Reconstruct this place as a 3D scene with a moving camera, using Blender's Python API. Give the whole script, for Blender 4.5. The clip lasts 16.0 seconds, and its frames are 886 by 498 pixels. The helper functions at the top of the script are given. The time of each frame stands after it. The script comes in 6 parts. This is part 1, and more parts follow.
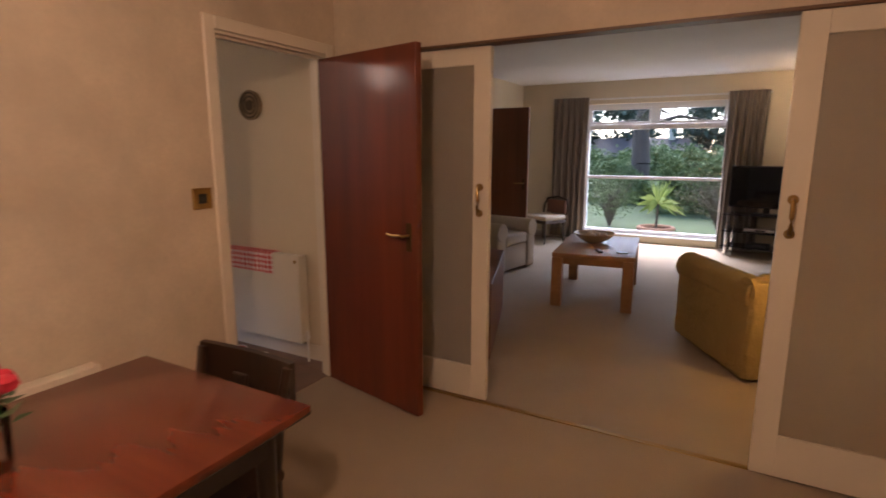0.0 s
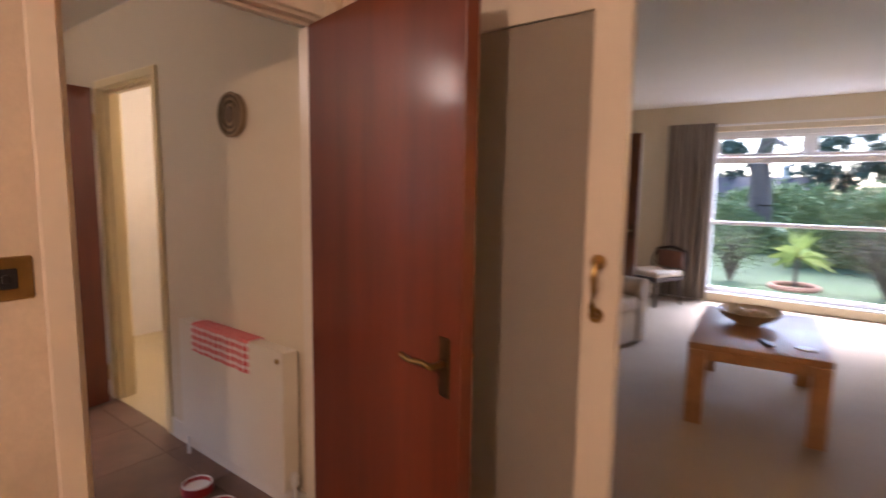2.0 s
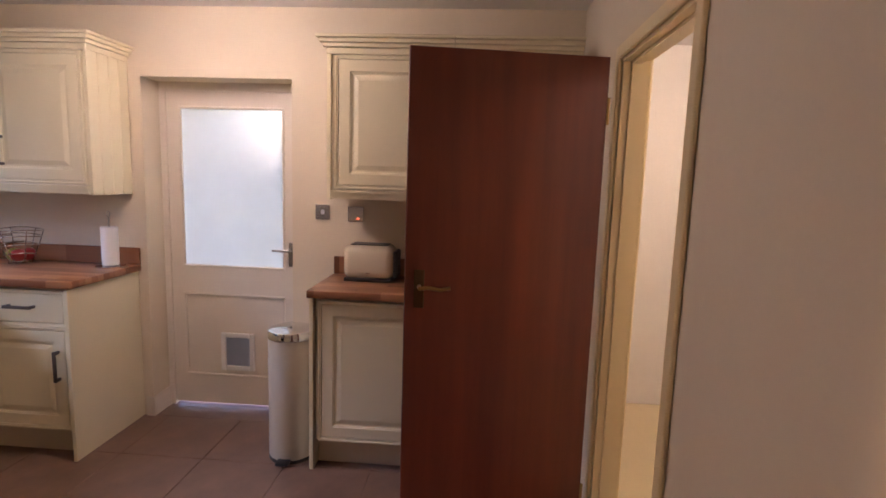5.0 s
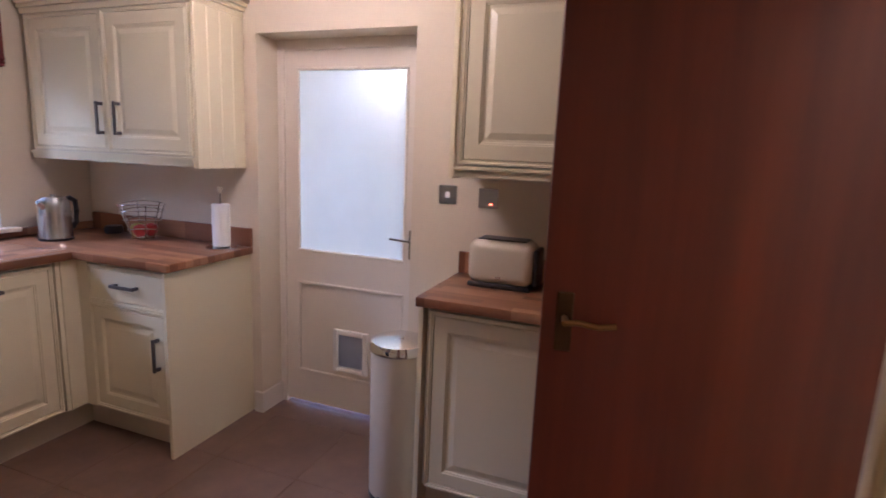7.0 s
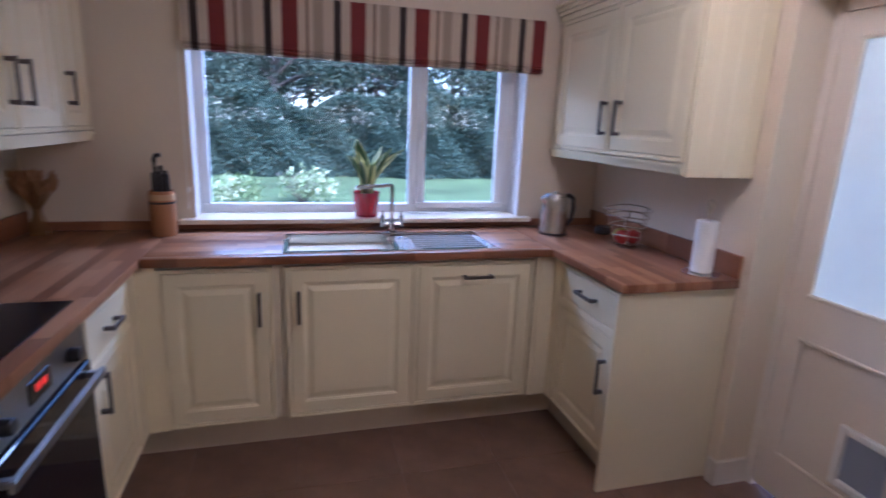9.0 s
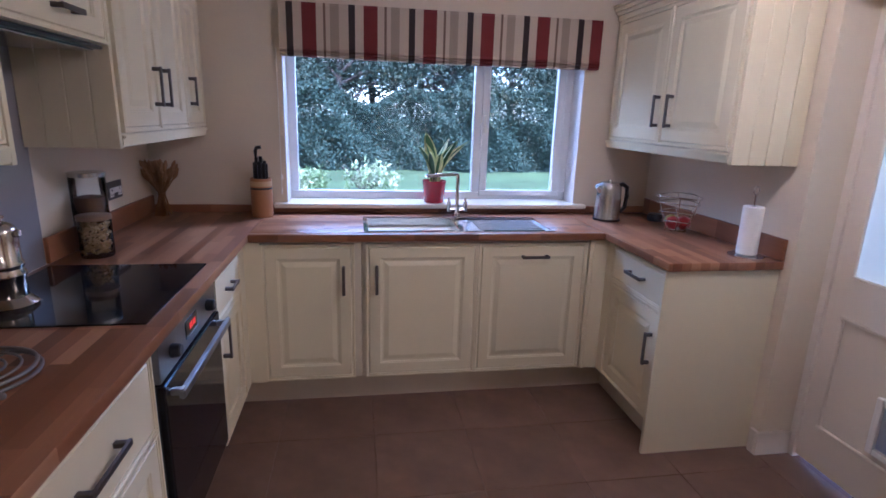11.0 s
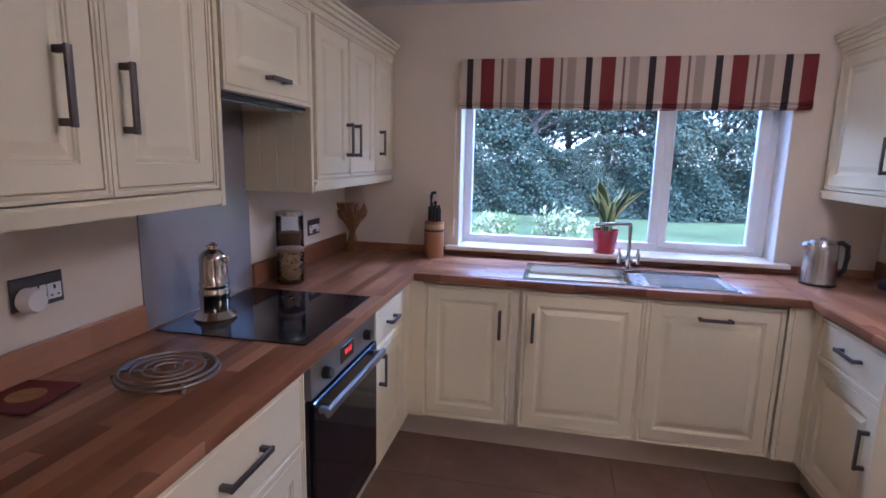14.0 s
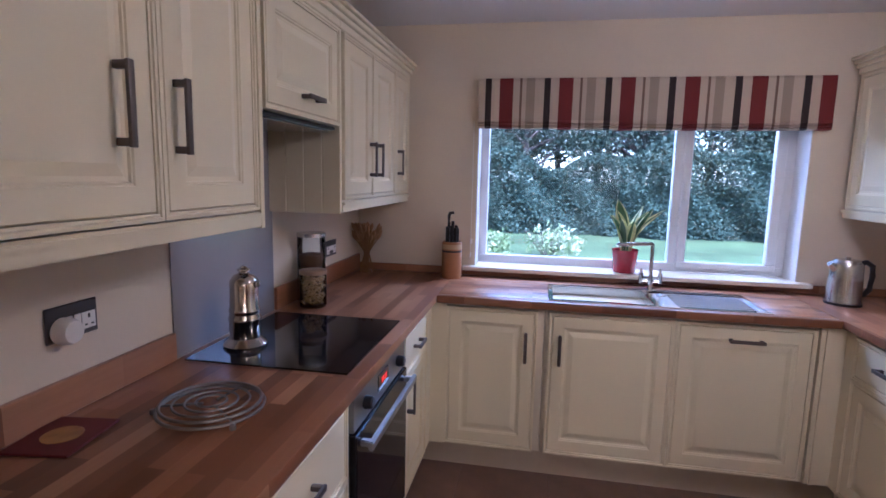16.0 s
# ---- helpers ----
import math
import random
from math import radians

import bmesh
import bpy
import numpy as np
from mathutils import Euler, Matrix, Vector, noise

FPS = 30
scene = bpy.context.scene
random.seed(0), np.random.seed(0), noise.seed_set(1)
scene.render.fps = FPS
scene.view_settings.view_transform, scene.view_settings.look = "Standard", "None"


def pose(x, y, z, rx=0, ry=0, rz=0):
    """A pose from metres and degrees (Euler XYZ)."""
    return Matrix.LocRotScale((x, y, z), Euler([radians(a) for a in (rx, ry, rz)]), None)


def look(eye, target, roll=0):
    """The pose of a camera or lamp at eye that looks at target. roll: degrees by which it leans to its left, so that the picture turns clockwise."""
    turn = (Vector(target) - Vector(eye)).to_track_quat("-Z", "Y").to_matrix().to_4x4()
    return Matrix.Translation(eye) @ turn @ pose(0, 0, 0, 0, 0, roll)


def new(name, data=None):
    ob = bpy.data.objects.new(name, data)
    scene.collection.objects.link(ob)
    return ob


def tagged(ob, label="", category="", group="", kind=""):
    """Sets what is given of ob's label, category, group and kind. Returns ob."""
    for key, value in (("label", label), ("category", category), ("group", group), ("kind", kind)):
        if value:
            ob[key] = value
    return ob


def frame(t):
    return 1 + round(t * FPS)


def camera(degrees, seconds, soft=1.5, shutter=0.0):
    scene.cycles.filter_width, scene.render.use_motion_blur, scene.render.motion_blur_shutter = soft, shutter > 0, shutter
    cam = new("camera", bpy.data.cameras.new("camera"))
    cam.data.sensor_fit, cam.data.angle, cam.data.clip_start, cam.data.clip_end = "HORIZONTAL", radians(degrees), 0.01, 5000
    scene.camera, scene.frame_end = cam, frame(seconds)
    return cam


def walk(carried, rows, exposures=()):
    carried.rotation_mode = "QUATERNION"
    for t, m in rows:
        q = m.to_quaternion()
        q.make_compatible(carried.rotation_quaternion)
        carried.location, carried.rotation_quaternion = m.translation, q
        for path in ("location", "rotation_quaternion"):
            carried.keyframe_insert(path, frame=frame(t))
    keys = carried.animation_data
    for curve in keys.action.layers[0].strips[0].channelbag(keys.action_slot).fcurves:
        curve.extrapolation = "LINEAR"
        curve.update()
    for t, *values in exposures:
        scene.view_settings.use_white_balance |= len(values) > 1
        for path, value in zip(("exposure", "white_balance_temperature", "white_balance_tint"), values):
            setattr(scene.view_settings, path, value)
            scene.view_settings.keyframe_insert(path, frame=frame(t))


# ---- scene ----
cam = camera(80.1, 16.0, 1.6, 0.5)
PATH = [
    (0, (-0.758, 1.149, 1.416), (-1.707, 2.871, 1.05), 0.1),
    (0.5, (-0.862, 1.371, 1.376), (-1.696, 3.157, 1.032), 0.0),
    (1, (-1.03, 1.728, 1.37), (-1.886, 3.512, 1.076), 0.1),
    (1.5, (-1.216, 2.073, 1.388), (-2.137, 3.83, 1.13), 0.2),
    (2, (-1.448, 2.421, 1.411), (-2.667, 3.989, 1.177), 0.8),
    (2.5, (-1.670, 2.766, 1.404), (-3.280, 3.929, 1.168), -0.9),
    (3, (-2.025, 2.990, 1.44), (-3.832, 3.808, 1.183), -1.1),
    (3.5, (-2.284, 3.105, 1.451), (-4.221, 3.524, 1.182), 0.3),
    (4, (-2.59, 3.222, 1.471), (-4.573, 3.287, 1.22), 1.1),
    (6.5, (-3.526, 3.182, 1.516), (-5.47, 2.829, 1.207), 2.1),
    (7, (-3.748, 3.146, 1.469), (-5.594, 2.464, 1.115), 2.4),
    (7.5, (-3.975, 3.074, 1.492), (-5.783, 2.293, 1.142), 2.4),
    (8, (-4.124, 2.995, 1.5), (-5.672, 1.785, 1.125), 2.0),
    (8.5, (-4.231, 2.954, 1.517), (-5.223, 1.262, 1.127), 1.4),
    (9, (-4.235, 2.927, 1.519), (-4.759, 1.053, 1.056), 2.4),
    (9.5, (-4.241, 2.982, 1.521), (-4.539, 1.063, 1.043), 2.0),
    (12, (-4.074, 3.272, 1.52), (-4.403, 1.363, 1.023), 1.7),
    (12.5, (-4.111, 3.224, 1.519), (-4.408, 1.307, 1.034), 1.5),
    (13, (-4.216, 3.179, 1.554), (-4.395, 1.225, 1.165), 1.3),
    (13.5, (-4.271, 3.167, 1.54), (-4.012, 1.213, 1.199), 1.2),
    (14, (-4.292, 3.199, 1.533), (-3.891, 1.27, 1.187), 1.3),
    (14.5, (-4.319, 3.226, 1.531), (-3.937, 1.293, 1.187), 1.4),
    (15, (-4.286, 3.223, 1.536), (-3.88, 1.292, 1.21), 1.3),
    (15.5, (-4.218, 3.195, 1.532), (-3.804, 1.261, 1.24), 1.4),
    (16, (-4.096, 3.177, 1.535), (-3.744, 1.228, 1.258), 1.3),
]
walk(cam, [(t, look(eye, target, roll)) for t, eye, target, roll in PATH], [(0, 2.05, 6250, 29), (1, 2.42, 5800, 28), (2, 2.75, 5900, 31), (3.3, 2.95, 6600, 37), (4.2, 2.75, 6150, 35), (6.5, 2.7, 5300, 37), (8.5, 2.45, 4850, 31), (9.5, 2.5, 4620, 31), (16, 2.74, 4640, 32)])

# ---- world, sun, lamps ----
world = bpy.data.worlds.new("world")
scene.world = world
world.use_nodes = True
wn = world.node_tree.nodes
sky = wn.new("ShaderNodeTexSky")
sky.sky_type, sky.sun_disc = "NISHITA", False
sky.sun_elevation, sky.sun_rotation = radians(50), radians(-10)
sky.dust_density, sky.air_density, sky.ozone_density = 1.0, 1.0, 2.0
world.node_tree.links.new(sky.outputs[0], wn["Background"].inputs[0])
wn["Background"].inputs[1].default_value = 0.15
sun = new("sun", bpy.data.lights.new("sun", "SUN"))
sun.data.energy, sun.data.angle, sun.data.color = 2.8, radians(30), (1.0, 0.97, 0.93)
sun.matrix_world = look((-4.1, 23.2, 30), (0, 0, 0))


def lamp(name, loc, watts, colour, radius):
    ob = new(name, bpy.data.lights.new(name, "POINT"))
    ob.data.energy, ob.data.color, ob.data.shadow_soft_size = watts, colour, radius
    ob.location = loc
    return ob


def sky_panel(name, eye, target, watts, w, h):
    """Stands in for the open sky above a window."""
    ob = new(name, bpy.data.lights.new(name, "AREA"))
    ob.data.shape, ob.data.size, ob.data.size_y = "RECTANGLE", w, h
    ob.data.energy, ob.data.color = watts, (0.72, 0.86, 1.0)
    ob.matrix_world = look(eye, target)


sky_panel("kitchen_window_sky", (-4.6, -1.05, 2.55), (-4.6, 0.9, 1.0), 22, 2.2, 0.8)
sky_panel("living_window_sky", (-1.9, 11.2, 3.1), (-1.9, 6.5, 0.3), 105, 2.6, 1.3)
WARM = (1.0, 0.70, 0.42)
lamp("kitchen_light", (-5.16, 1.86, 2.24), 3.3, (1.0, 0.82, 0.60), 0.12)
# the dining room source is unseen: this lamp and its place are assumed
lamp("added_dining_light", (-1.3, 1.2, 2.08), 12, WARM, 0.05)
lamp("bathroom_light", (-5.2, 4.75, 2.2), 5.2, (1.0, 0.80, 0.52), 0.1)
lamp("living_floor_light", (0.02, 4.45, 1.45), 5, (1.0, 0.66, 0.22), 0.08)
lamp("living_light", (0.12, 9.0, 2.12), 1.8, (1.0, 0.72, 0.38), 0.05)


# ---- materials ----
def nodes_of(name):
    m = bpy.data.materials.new(name)
    m.use_nodes = True
    return m, m.node_tree.nodes, m.node_tree.links, m.node_tree.nodes["Principled BSDF"]


def coords(n, l, scale=(1, 1, 1), rot=(0, 0, 0)):
    tc, mp = n.new("ShaderNodeTexCoord"), n.new("ShaderNodeMapping")
    mp.inputs["Scale"].default_value, mp.inputs["Rotation"].default_value = scale, rot
    l.new(tc.outputs["Object"], mp.inputs["Vector"])
    return mp.outputs[0]


def noise_tex(n, l, vec, scale, detail=4.0, rough=0.6):
    t = n.new("ShaderNodeTexNoise")
    t.inputs["Scale"].default_value, t.inputs["Detail"].default_value, t.inputs["Roughness"].default_value = scale, detail, rough
    l.new(vec, t.inputs["Vector"])
    return t.outputs["Fac"]


def ramp(n, l, fac, stops, interp="LINEAR"):
    r = n.new("ShaderNodeValToRGB")
    r.color_ramp.interpolation = interp
    e = r.color_ramp.elements
    while len(e) < len(stops):
        e.new(0.5)
    for el, (p, c) in zip(e, stops):
        el.position, el.color = p, (*c, 1)
    l.new(fac, r.inputs[0])
    return r.outputs[0]


def mixed(n, l, fac, a, b, mode="MIX"):
    m = n.new("ShaderNodeMix")
    m.data_type, m.blend_type = "RGBA", mode
    for s, v in ((m.inputs[0], fac), (m.inputs[6], a), (m.inputs[7], b)):
        if isinstance(v, (int, float)):
            s.default_value = v
        elif isinstance(v, tuple):
            s.default_value = (*v, 1)
        else:
            l.new(v, s)
    return m.outputs[2]


def bump(n, l, b, height, strength, dist=0.01):
    k = n.new("ShaderNodeBump")
    k.inputs["Strength"].default_value, k.inputs["Distance"].default_value = strength, dist
    l.new(height, k.inputs["Height"])
    l.new(k.outputs[0], b.inputs["Normal"])


def shade(c, k):
    return tuple(min(1, v * k) for v in c)


def plain(name, colour, rough=0.5, metal=0.0, var=0.08, big=1.5, fine=60, relief=0.05, coat=0.0, dist=0.003):
    """Paint, plaster, metal, plastic: broad stains, fine grain, relief, uneven gloss."""
    m, n, l, b = nodes_of(name)
    v = coords(n, l)
    f1, f2 = noise_tex(n, l, v, big), noise_tex(n, l, v, fine)
    c = ramp(n, l, f1, [(0.3, shade(colour, 1 - var)), (0.7, shade(colour, 1 + var * 0.6))])
    c = mixed(n, l, f2, c, mixed(n, l, 0.5, c, shade(colour, 1 - var * 1.5)))
    l.new(c, b.inputs["Base Color"])
    r = n.new("ShaderNodeMapRange")
    r.inputs["To Min"].default_value, r.inputs["To Max"].default_value = max(0.02, rough * 0.85), min(1, rough * 1.15)
    l.new(f1, r.inputs["Value"])
    l.new(r.outputs[0], b.inputs["Roughness"])
    b.inputs["Metallic"].default_value, b.inputs["Coat Weight"].default_value = metal, coat
    if relief:
        bump(n, l, b, f2, relief, dist)
    return m


def wood(name, dark, light, rough=0.35, axis=2, grain=14, coat=0.0, patch=0.5):
    m, n, l, b = nodes_of(name)
    s = [1.0, 1.0, 1.0]
    s[axis] = 0.06
    v = coords(n, l, tuple(s))
    f = noise_tex(n, l, v, grain, 6, 0.65)
    f2 = noise_tex(n, l, v, grain * 9, 3, 0.6)
    big = noise_tex(n, l, coords(n, l, tuple(0.4 if i == axis else 1 for i in range(3))), 2.2, 2)
    c = ramp(n, l, f, [(0.3, dark), (0.72, light)])
    c = mixed(n, l, f2, mixed(n, l, 0.35, c, dark), c)
    c = mixed(n, l, big, mixed(n, l, patch, c, dark), c)
    l.new(c, b.inputs["Base Color"])
    b.inputs["Roughness"].default_value, b.inputs["Coat Weight"].default_value = rough, coat
    b.inputs["Coat Roughness"].default_value = 0.16
    bump(n, l, b, f2, 0.08, 0.002)
    return m


def worktop_mat(name, turn):
    """Block-wood laminate: staves of several browns with grain along them."""
    m, n, l, b = nodes_of(name)
    v = coords(n, l, (1, 1, 1), (0, 0, turn))
    k = n.new("ShaderNodeTexBrick")
    k.offset, k.offset_frequency, k.squash = 0.37, 2, 1.0
    for key, val in (("Scale", 1.0), ("Mortar Size", 0.0), ("Brick Width", 0.33), ("Row Height", 0.044), ("Bias", 0.0)):
        k.inputs[key].default_value = val
    k.inputs["Color1"].default_value, k.inputs["Color2"].default_value = (0, 0, 0, 1), (1, 1, 1, 1)
    l.new(v, k.inputs["Vector"])
    c = ramp(n, l, k.outputs["Color"], [(0.0, (0.15, 0.058, 0.025)), (0.25, (0.27, 0.112, 0.050)), (0.6, (0.37, 0.17, 0.08)), (1.0, (0.47, 0.245, 0.125))])
    g = coords(n, l, (0.07, 1, 1) if turn == 0 else (1, 0.07, 1))
    f = noise_tex(n, l, g, 60, 6, 0.7)
    c = mixed(n, l, f, mixed(n, l, 0.45, c, (0.10, 0.035, 0.015)), c)
    l.new(c, b.inputs["Base Color"])
    b.inputs["Roughness"].default_value = 0.3
    bump(n, l, b, f, 0.06, 0.001)
    return m


def clear_glass(name, tint=(0.95, 0.98, 0.97)):
    m, n, l, b = nodes_of(name)
    out = n["Material Output"]
    t, g, f, x = n.new("ShaderNodeBsdfTransparent"), n.new("ShaderNodeBsdfGlossy"), n.new("ShaderNodeFresnel"), n.new("ShaderNodeMixShader")
    t.inputs[0].default_value, g.inputs["Roughness"].default_value = (*tint, 1), 0.02
    l.new(f.outputs[0], x.inputs[0]); l.new(t.outputs[0], x.inputs[1]); l.new(g.outputs[0], x.inputs[2])
    l.new(x.outputs[0], out.inputs["Surface"])
    return m


def obscure_glass(name, tint, scale, gloss=0.12, clear=0.0):
    m, n, l, b = nodes_of(name)
    out = n["Material Output"]
    v = coords(n, l)
    h = noise_tex(n, l, v, scale, 3)
    bp = n.new("ShaderNodeBump")
    bp.inputs["Strength"].default_value, bp.inputs["Distance"].default_value = 0.5, 0.004
    l.new(h, bp.inputs["Height"])
    tr, g, x = n.new("ShaderNodeBsdfTranslucent"), n.new("ShaderNodeBsdfGlossy"), n.new("ShaderNodeMixShader")
    rf, x2 = n.new("ShaderNodeBsdfDiffuse"), n.new("ShaderNodeMixShader")
    c = ramp(n, l, noise_tex(n, l, v, 3), [(0.3, shade(tint, 0.92)), (0.7, tint)])
    l.new(c, tr.inputs[0]); l.new(c, rf.inputs[0])
    g.inputs["Roughness"].default_value = 0.2
    l.new(bp.outputs[0], g.inputs["Normal"])
    x2.inputs[0].default_value = 0.5
    l.new(tr.outputs[0], x2.inputs[1]); l.new(rf.outputs[0], x2.inputs[2])
    x.inputs[0].default_value = gloss
    l.new(x2.outputs[0], x.inputs[1]); l.new(g.outputs[0], x.inputs[2])
    l.new(x.outputs[0], out.inputs["Surface"])
    return m


def stripes(name, period, stops, axis=0, rough=0.9, flip=1):
    """A woven stripe that repeats along one axis."""
    m, n, l, b = nodes_of(name)
    v = coords(n, l, (flip, 1, 1))
    s, d, fr = n.new("ShaderNodeSeparateXYZ"), n.new("ShaderNodeMath"), n.new("ShaderNodeMath")
    d.operation, fr.operation = "DIVIDE", "FRACT"
    d.inputs[1].default_value = period
    l.new(v, s.inputs[0]); l.new(s.outputs[axis], d.inputs[0]); l.new(d.outputs[0], fr.inputs[0])
    c = ramp(n, l, fr.outputs[0], stops, "CONSTANT")
    f = noise_tex(n, l, v, 300, 2)
    c = mixed(n, l, f, mixed(n, l, 0.25, c, (0.05, 0.04, 0.04)), c)
    l.new(c, b.inputs["Base Color"])
    b.inputs["Roughness"].default_value = rough
    bump(n, l, b, f, 0.15, 0.001)
    return m


def gingham(name):
    m, n, l, b = nodes_of(name)
    v = coords(n, l)
    s = n.new("ShaderNodeSeparateXYZ")
    l.new(v, s.inputs[0])
    tones = []
    for i in (0, 2):
        d, fr = n.new("ShaderNodeMath"), n.new("ShaderNodeMath")
        d.operation, fr.operation = "DIVIDE", "FRACT"
        d.inputs[1].default_value = 0.034
        l.new(s.outputs[i], d.inputs[0]); l.new(d.outputs[0], fr.inputs[0])
        tones.append(ramp(n, l, fr.outputs[0], [(0.0, (0.85, 0.8, 0.76)), (0.42, (0.62, 0.04, 0.04))], "CONSTANT"))
    c = mixed(n, l, 0.5, tones[0], tones[1])
    l.new(c, b.inputs["Base Color"])
    b.inputs["Roughness"].default_value = 0.95
    bump(n, l, b, noise_tex(n, l, v, 250, 2), 0.2, 0.001)
    return m


def leafy(name, dark, light, rough=0.8, gloss=0.1):
    m, n, l, b = nodes_of(name)
    g = n.new("ShaderNodeNewGeometry")
    c = ramp(n, l, g.outputs["Random Per Island"], [(0.0, dark), (0.6, mid(dark, light)), (1.0, light)])
    l.new(c, b.inputs["Base Color"])
    b.inputs["Roughness"].default_value = rough
    b.inputs["Specular IOR Level"].default_value = gloss
    return m


def mid(a, b):
    return tuple((x + y) / 2 for x, y in zip(a, b))


def tile_mat(name, colour):
    m, n, l, b = nodes_of(name)
    o = n.new("ShaderNodeObjectInfo")
    v = coords(n, l)
    f, f2 = noise_tex(n, l, v, 5, 5), noise_tex(n, l, v, 70, 3)
    c = ramp(n, l, f, [(0.3, shade(colour, 0.75)), (0.7, shade(colour, 1.2))])
    c = mixed(n, l, o.outputs["Random"], c, mixed(n, l, 0.3, c, shade(colour, 0.6)))
    l.new(c, b.inputs["Base Color"])
    b.inputs["Roughness"].default_value = 0.42
    bump(n, l, b, f2, 0.12, 0.002)
    return m


def glow(name, colour, strength):
    m, n, l, b = nodes_of(name)
    b.inputs["Base Color"].default_value = (*colour, 1)
    b.inputs["Emission Color"].default_value, b.inputs["Emission Strength"].default_value = (*colour, 1), strength
    return m


KIT_WALL = plain("kitchen_wall_paint", (0.72, 0.62, 0.46), 0.75, relief=0.12, var=0.05)
DIN_WALL = plain("dining_wall_paper", (0.68, 0.57, 0.44), 0.75, var=0.24, big=1.9, relief=0.2, dist=0.004)
LIV_WALL = plain("living_wall_paint", (0.72, 0.63, 0.46), 0.8, relief=0.12, var=0.05)
CEIL = plain("ceiling_paint", (0.76, 0.74, 0.71), 0.9, relief=0.2, var=0.04)
TRIM = plain("white_gloss_trim", (0.76, 0.68, 0.56), 0.3, relief=0.03, var=0.05)
YELLOWTRIM = plain("yellow_cream_gloss_trim", (0.80, 0.66, 0.38), 0.35, relief=0.03, var=0.05)
PVC = plain("white_window_plastic", (0.80, 0.80, 0.80), 0.3, relief=0.02, var=0.03)
CREAM = plain("cream_cabinet_paint", (0.78, 0.69, 0.465), 0.32, relief=0.04, var=0.04, fine=120)
BODY = plain("cabinet_carcass", (0.70, 0.62, 0.46), 0.4, relief=0.03)
PLINTH = plain("plinth_board", (0.60, 0.50, 0.36), 0.5, relief=0.04, var=0.1)
PEWTER = plain("pewter_handle_metal", (0.14, 0.118, 0.105), 0.45, metal=0.75, var=0.3, fine=40, relief=0.2)
OVENSTEEL = plain("dark_brushed_steel", (0.30, 0.29, 0.28), 0.38, metal=1.0, var=0.08, fine=200, relief=0.03)
STEEL = plain("brushed_steel", (0.62, 0.61, 0.59), 0.25, metal=1.0, var=0.06, fine=200, relief=0.03)
CHROME = plain("chrome", (0.75, 0.74, 0.72), 0.08, metal=1.0, var=0.03, relief=0)
BRASS = plain("aged_brass", (0.42, 0.27, 0.10), 0.3, metal=1.0, var=0.2, relief=0.03)
OLDBRASS = plain("darkened_brass", (0.13, 0.08, 0.04), 0.4, metal=0.9, var=0.25, relief=0.05)
BLACK = plain("black_plastic", (0.018, 0.018, 0.02), 0.3, var=0.2, relief=0.03)
BLACKGLASS = plain("black_glass", (0.006, 0.006, 0.008), 0.05, var=0.1, relief=0)
WHITEPL = plain("white_plastic", (0.80, 0.78, 0.74), 0.35, var=0.03, relief=0.02)
REDWOOD = wood("red_varnished_veneer", (0.105, 0.018, 0.006), (0.25, 0.047, 0.014), 0.45, 2, 7, 0.35)
BROWNDOOR = wood("brown_veneer", (0.13, 0.045, 0.02), (0.25, 0.09, 0.04), 0.4, 2, 9, 0.2)
TABLEWOOD = wood("dark_red_table_wood", (0.10, 0.018, 0.007), (0.22, 0.046, 0.016), 0.25, 0, 9, 0.5)
OAK = wood("oak", (0.30, 0.145, 0.055), (0.48, 0.26, 0.11), 0.4, 1, 12)
DARKWOOD = wood("dark_chair_wood", (0.018, 0.009, 0.005), (0.05, 0.022, 0.011), 0.35, 2, 12, 0.3)
WT_X, WT_Y = worktop_mat("worktop_laminate", 0), worktop_mat("worktop_laminate_turned", radians(90))
TILE = tile_mat("brown_stone_tile", (0.19, 0.112, 0.076))
GROUT = plain("grout", (0.165, 0.098, 0.068), 0.9, relief=0.2)
CARPET = plain("beige_carpet", (0.41, 0.32, 0.225), 0.98, var=0.12, big=1.1, fine=320, relief=0.7, dist=0.008)
GLASS = clear_glass("window_glass")
DOORGLASS = obscure_glass("back_door_obscure_glass", (0.86, 0.88, 0.82), 38, 0.24)
SLIDEGLASS = obscure_glass("sliding_door_obscure_glass", (0.56, 0.50, 0.40), 90, 0.06)
SPLASH = plain("grey_glass_splashback", (0.33, 0.31, 0.31), 0.2, var=0.05, relief=0, metal=0.15)
CURTAIN = stripes("striped_curtain_cloth", 0.09, [(0, (0.26, 0.215, 0.17)), (0.4, (0.20, 0.165, 0.13)), (0.7, (0.30, 0.25, 0.20))])
BLIND = stripes("striped_blind_cloth", 0.329, [(0.0, (0.62, 0.51, 0.375)), (0.115, (0.035, 0.022, 0.02)), (0.22, (0.62, 0.51, 0.375)), (0.36, (0.19, 0.020, 0.018)), (0.59, (0.62, 0.51, 0.375)),
    (0.705, (0.20, 0.13, 0.09)), (0.745, (0.62, 0.51, 0.375)), (0.815, (0.40, 0.32, 0.23)), (0.96, (0.62, 0.51, 0.375))], flip=-1)
GINGHAM = gingham("red_gingham_cloth")
SOFA = plain("mustard_upholstery", (0.40, 0.28, 0.095), 0.95, var=0.12, big=5, fine=9, relief=0.6, dist=0.05)
CREAMCLOTH = plain("cream_upholstery", (0.55, 0.47, 0.37), 0.95, var=0.08, fine=250, relief=0.4)
GRASS = plain("lawn", (0.085, 0.135, 0.05), 0.95, var=0.4, big=0.7, fine=30, relief=0.6, dist=0.05)
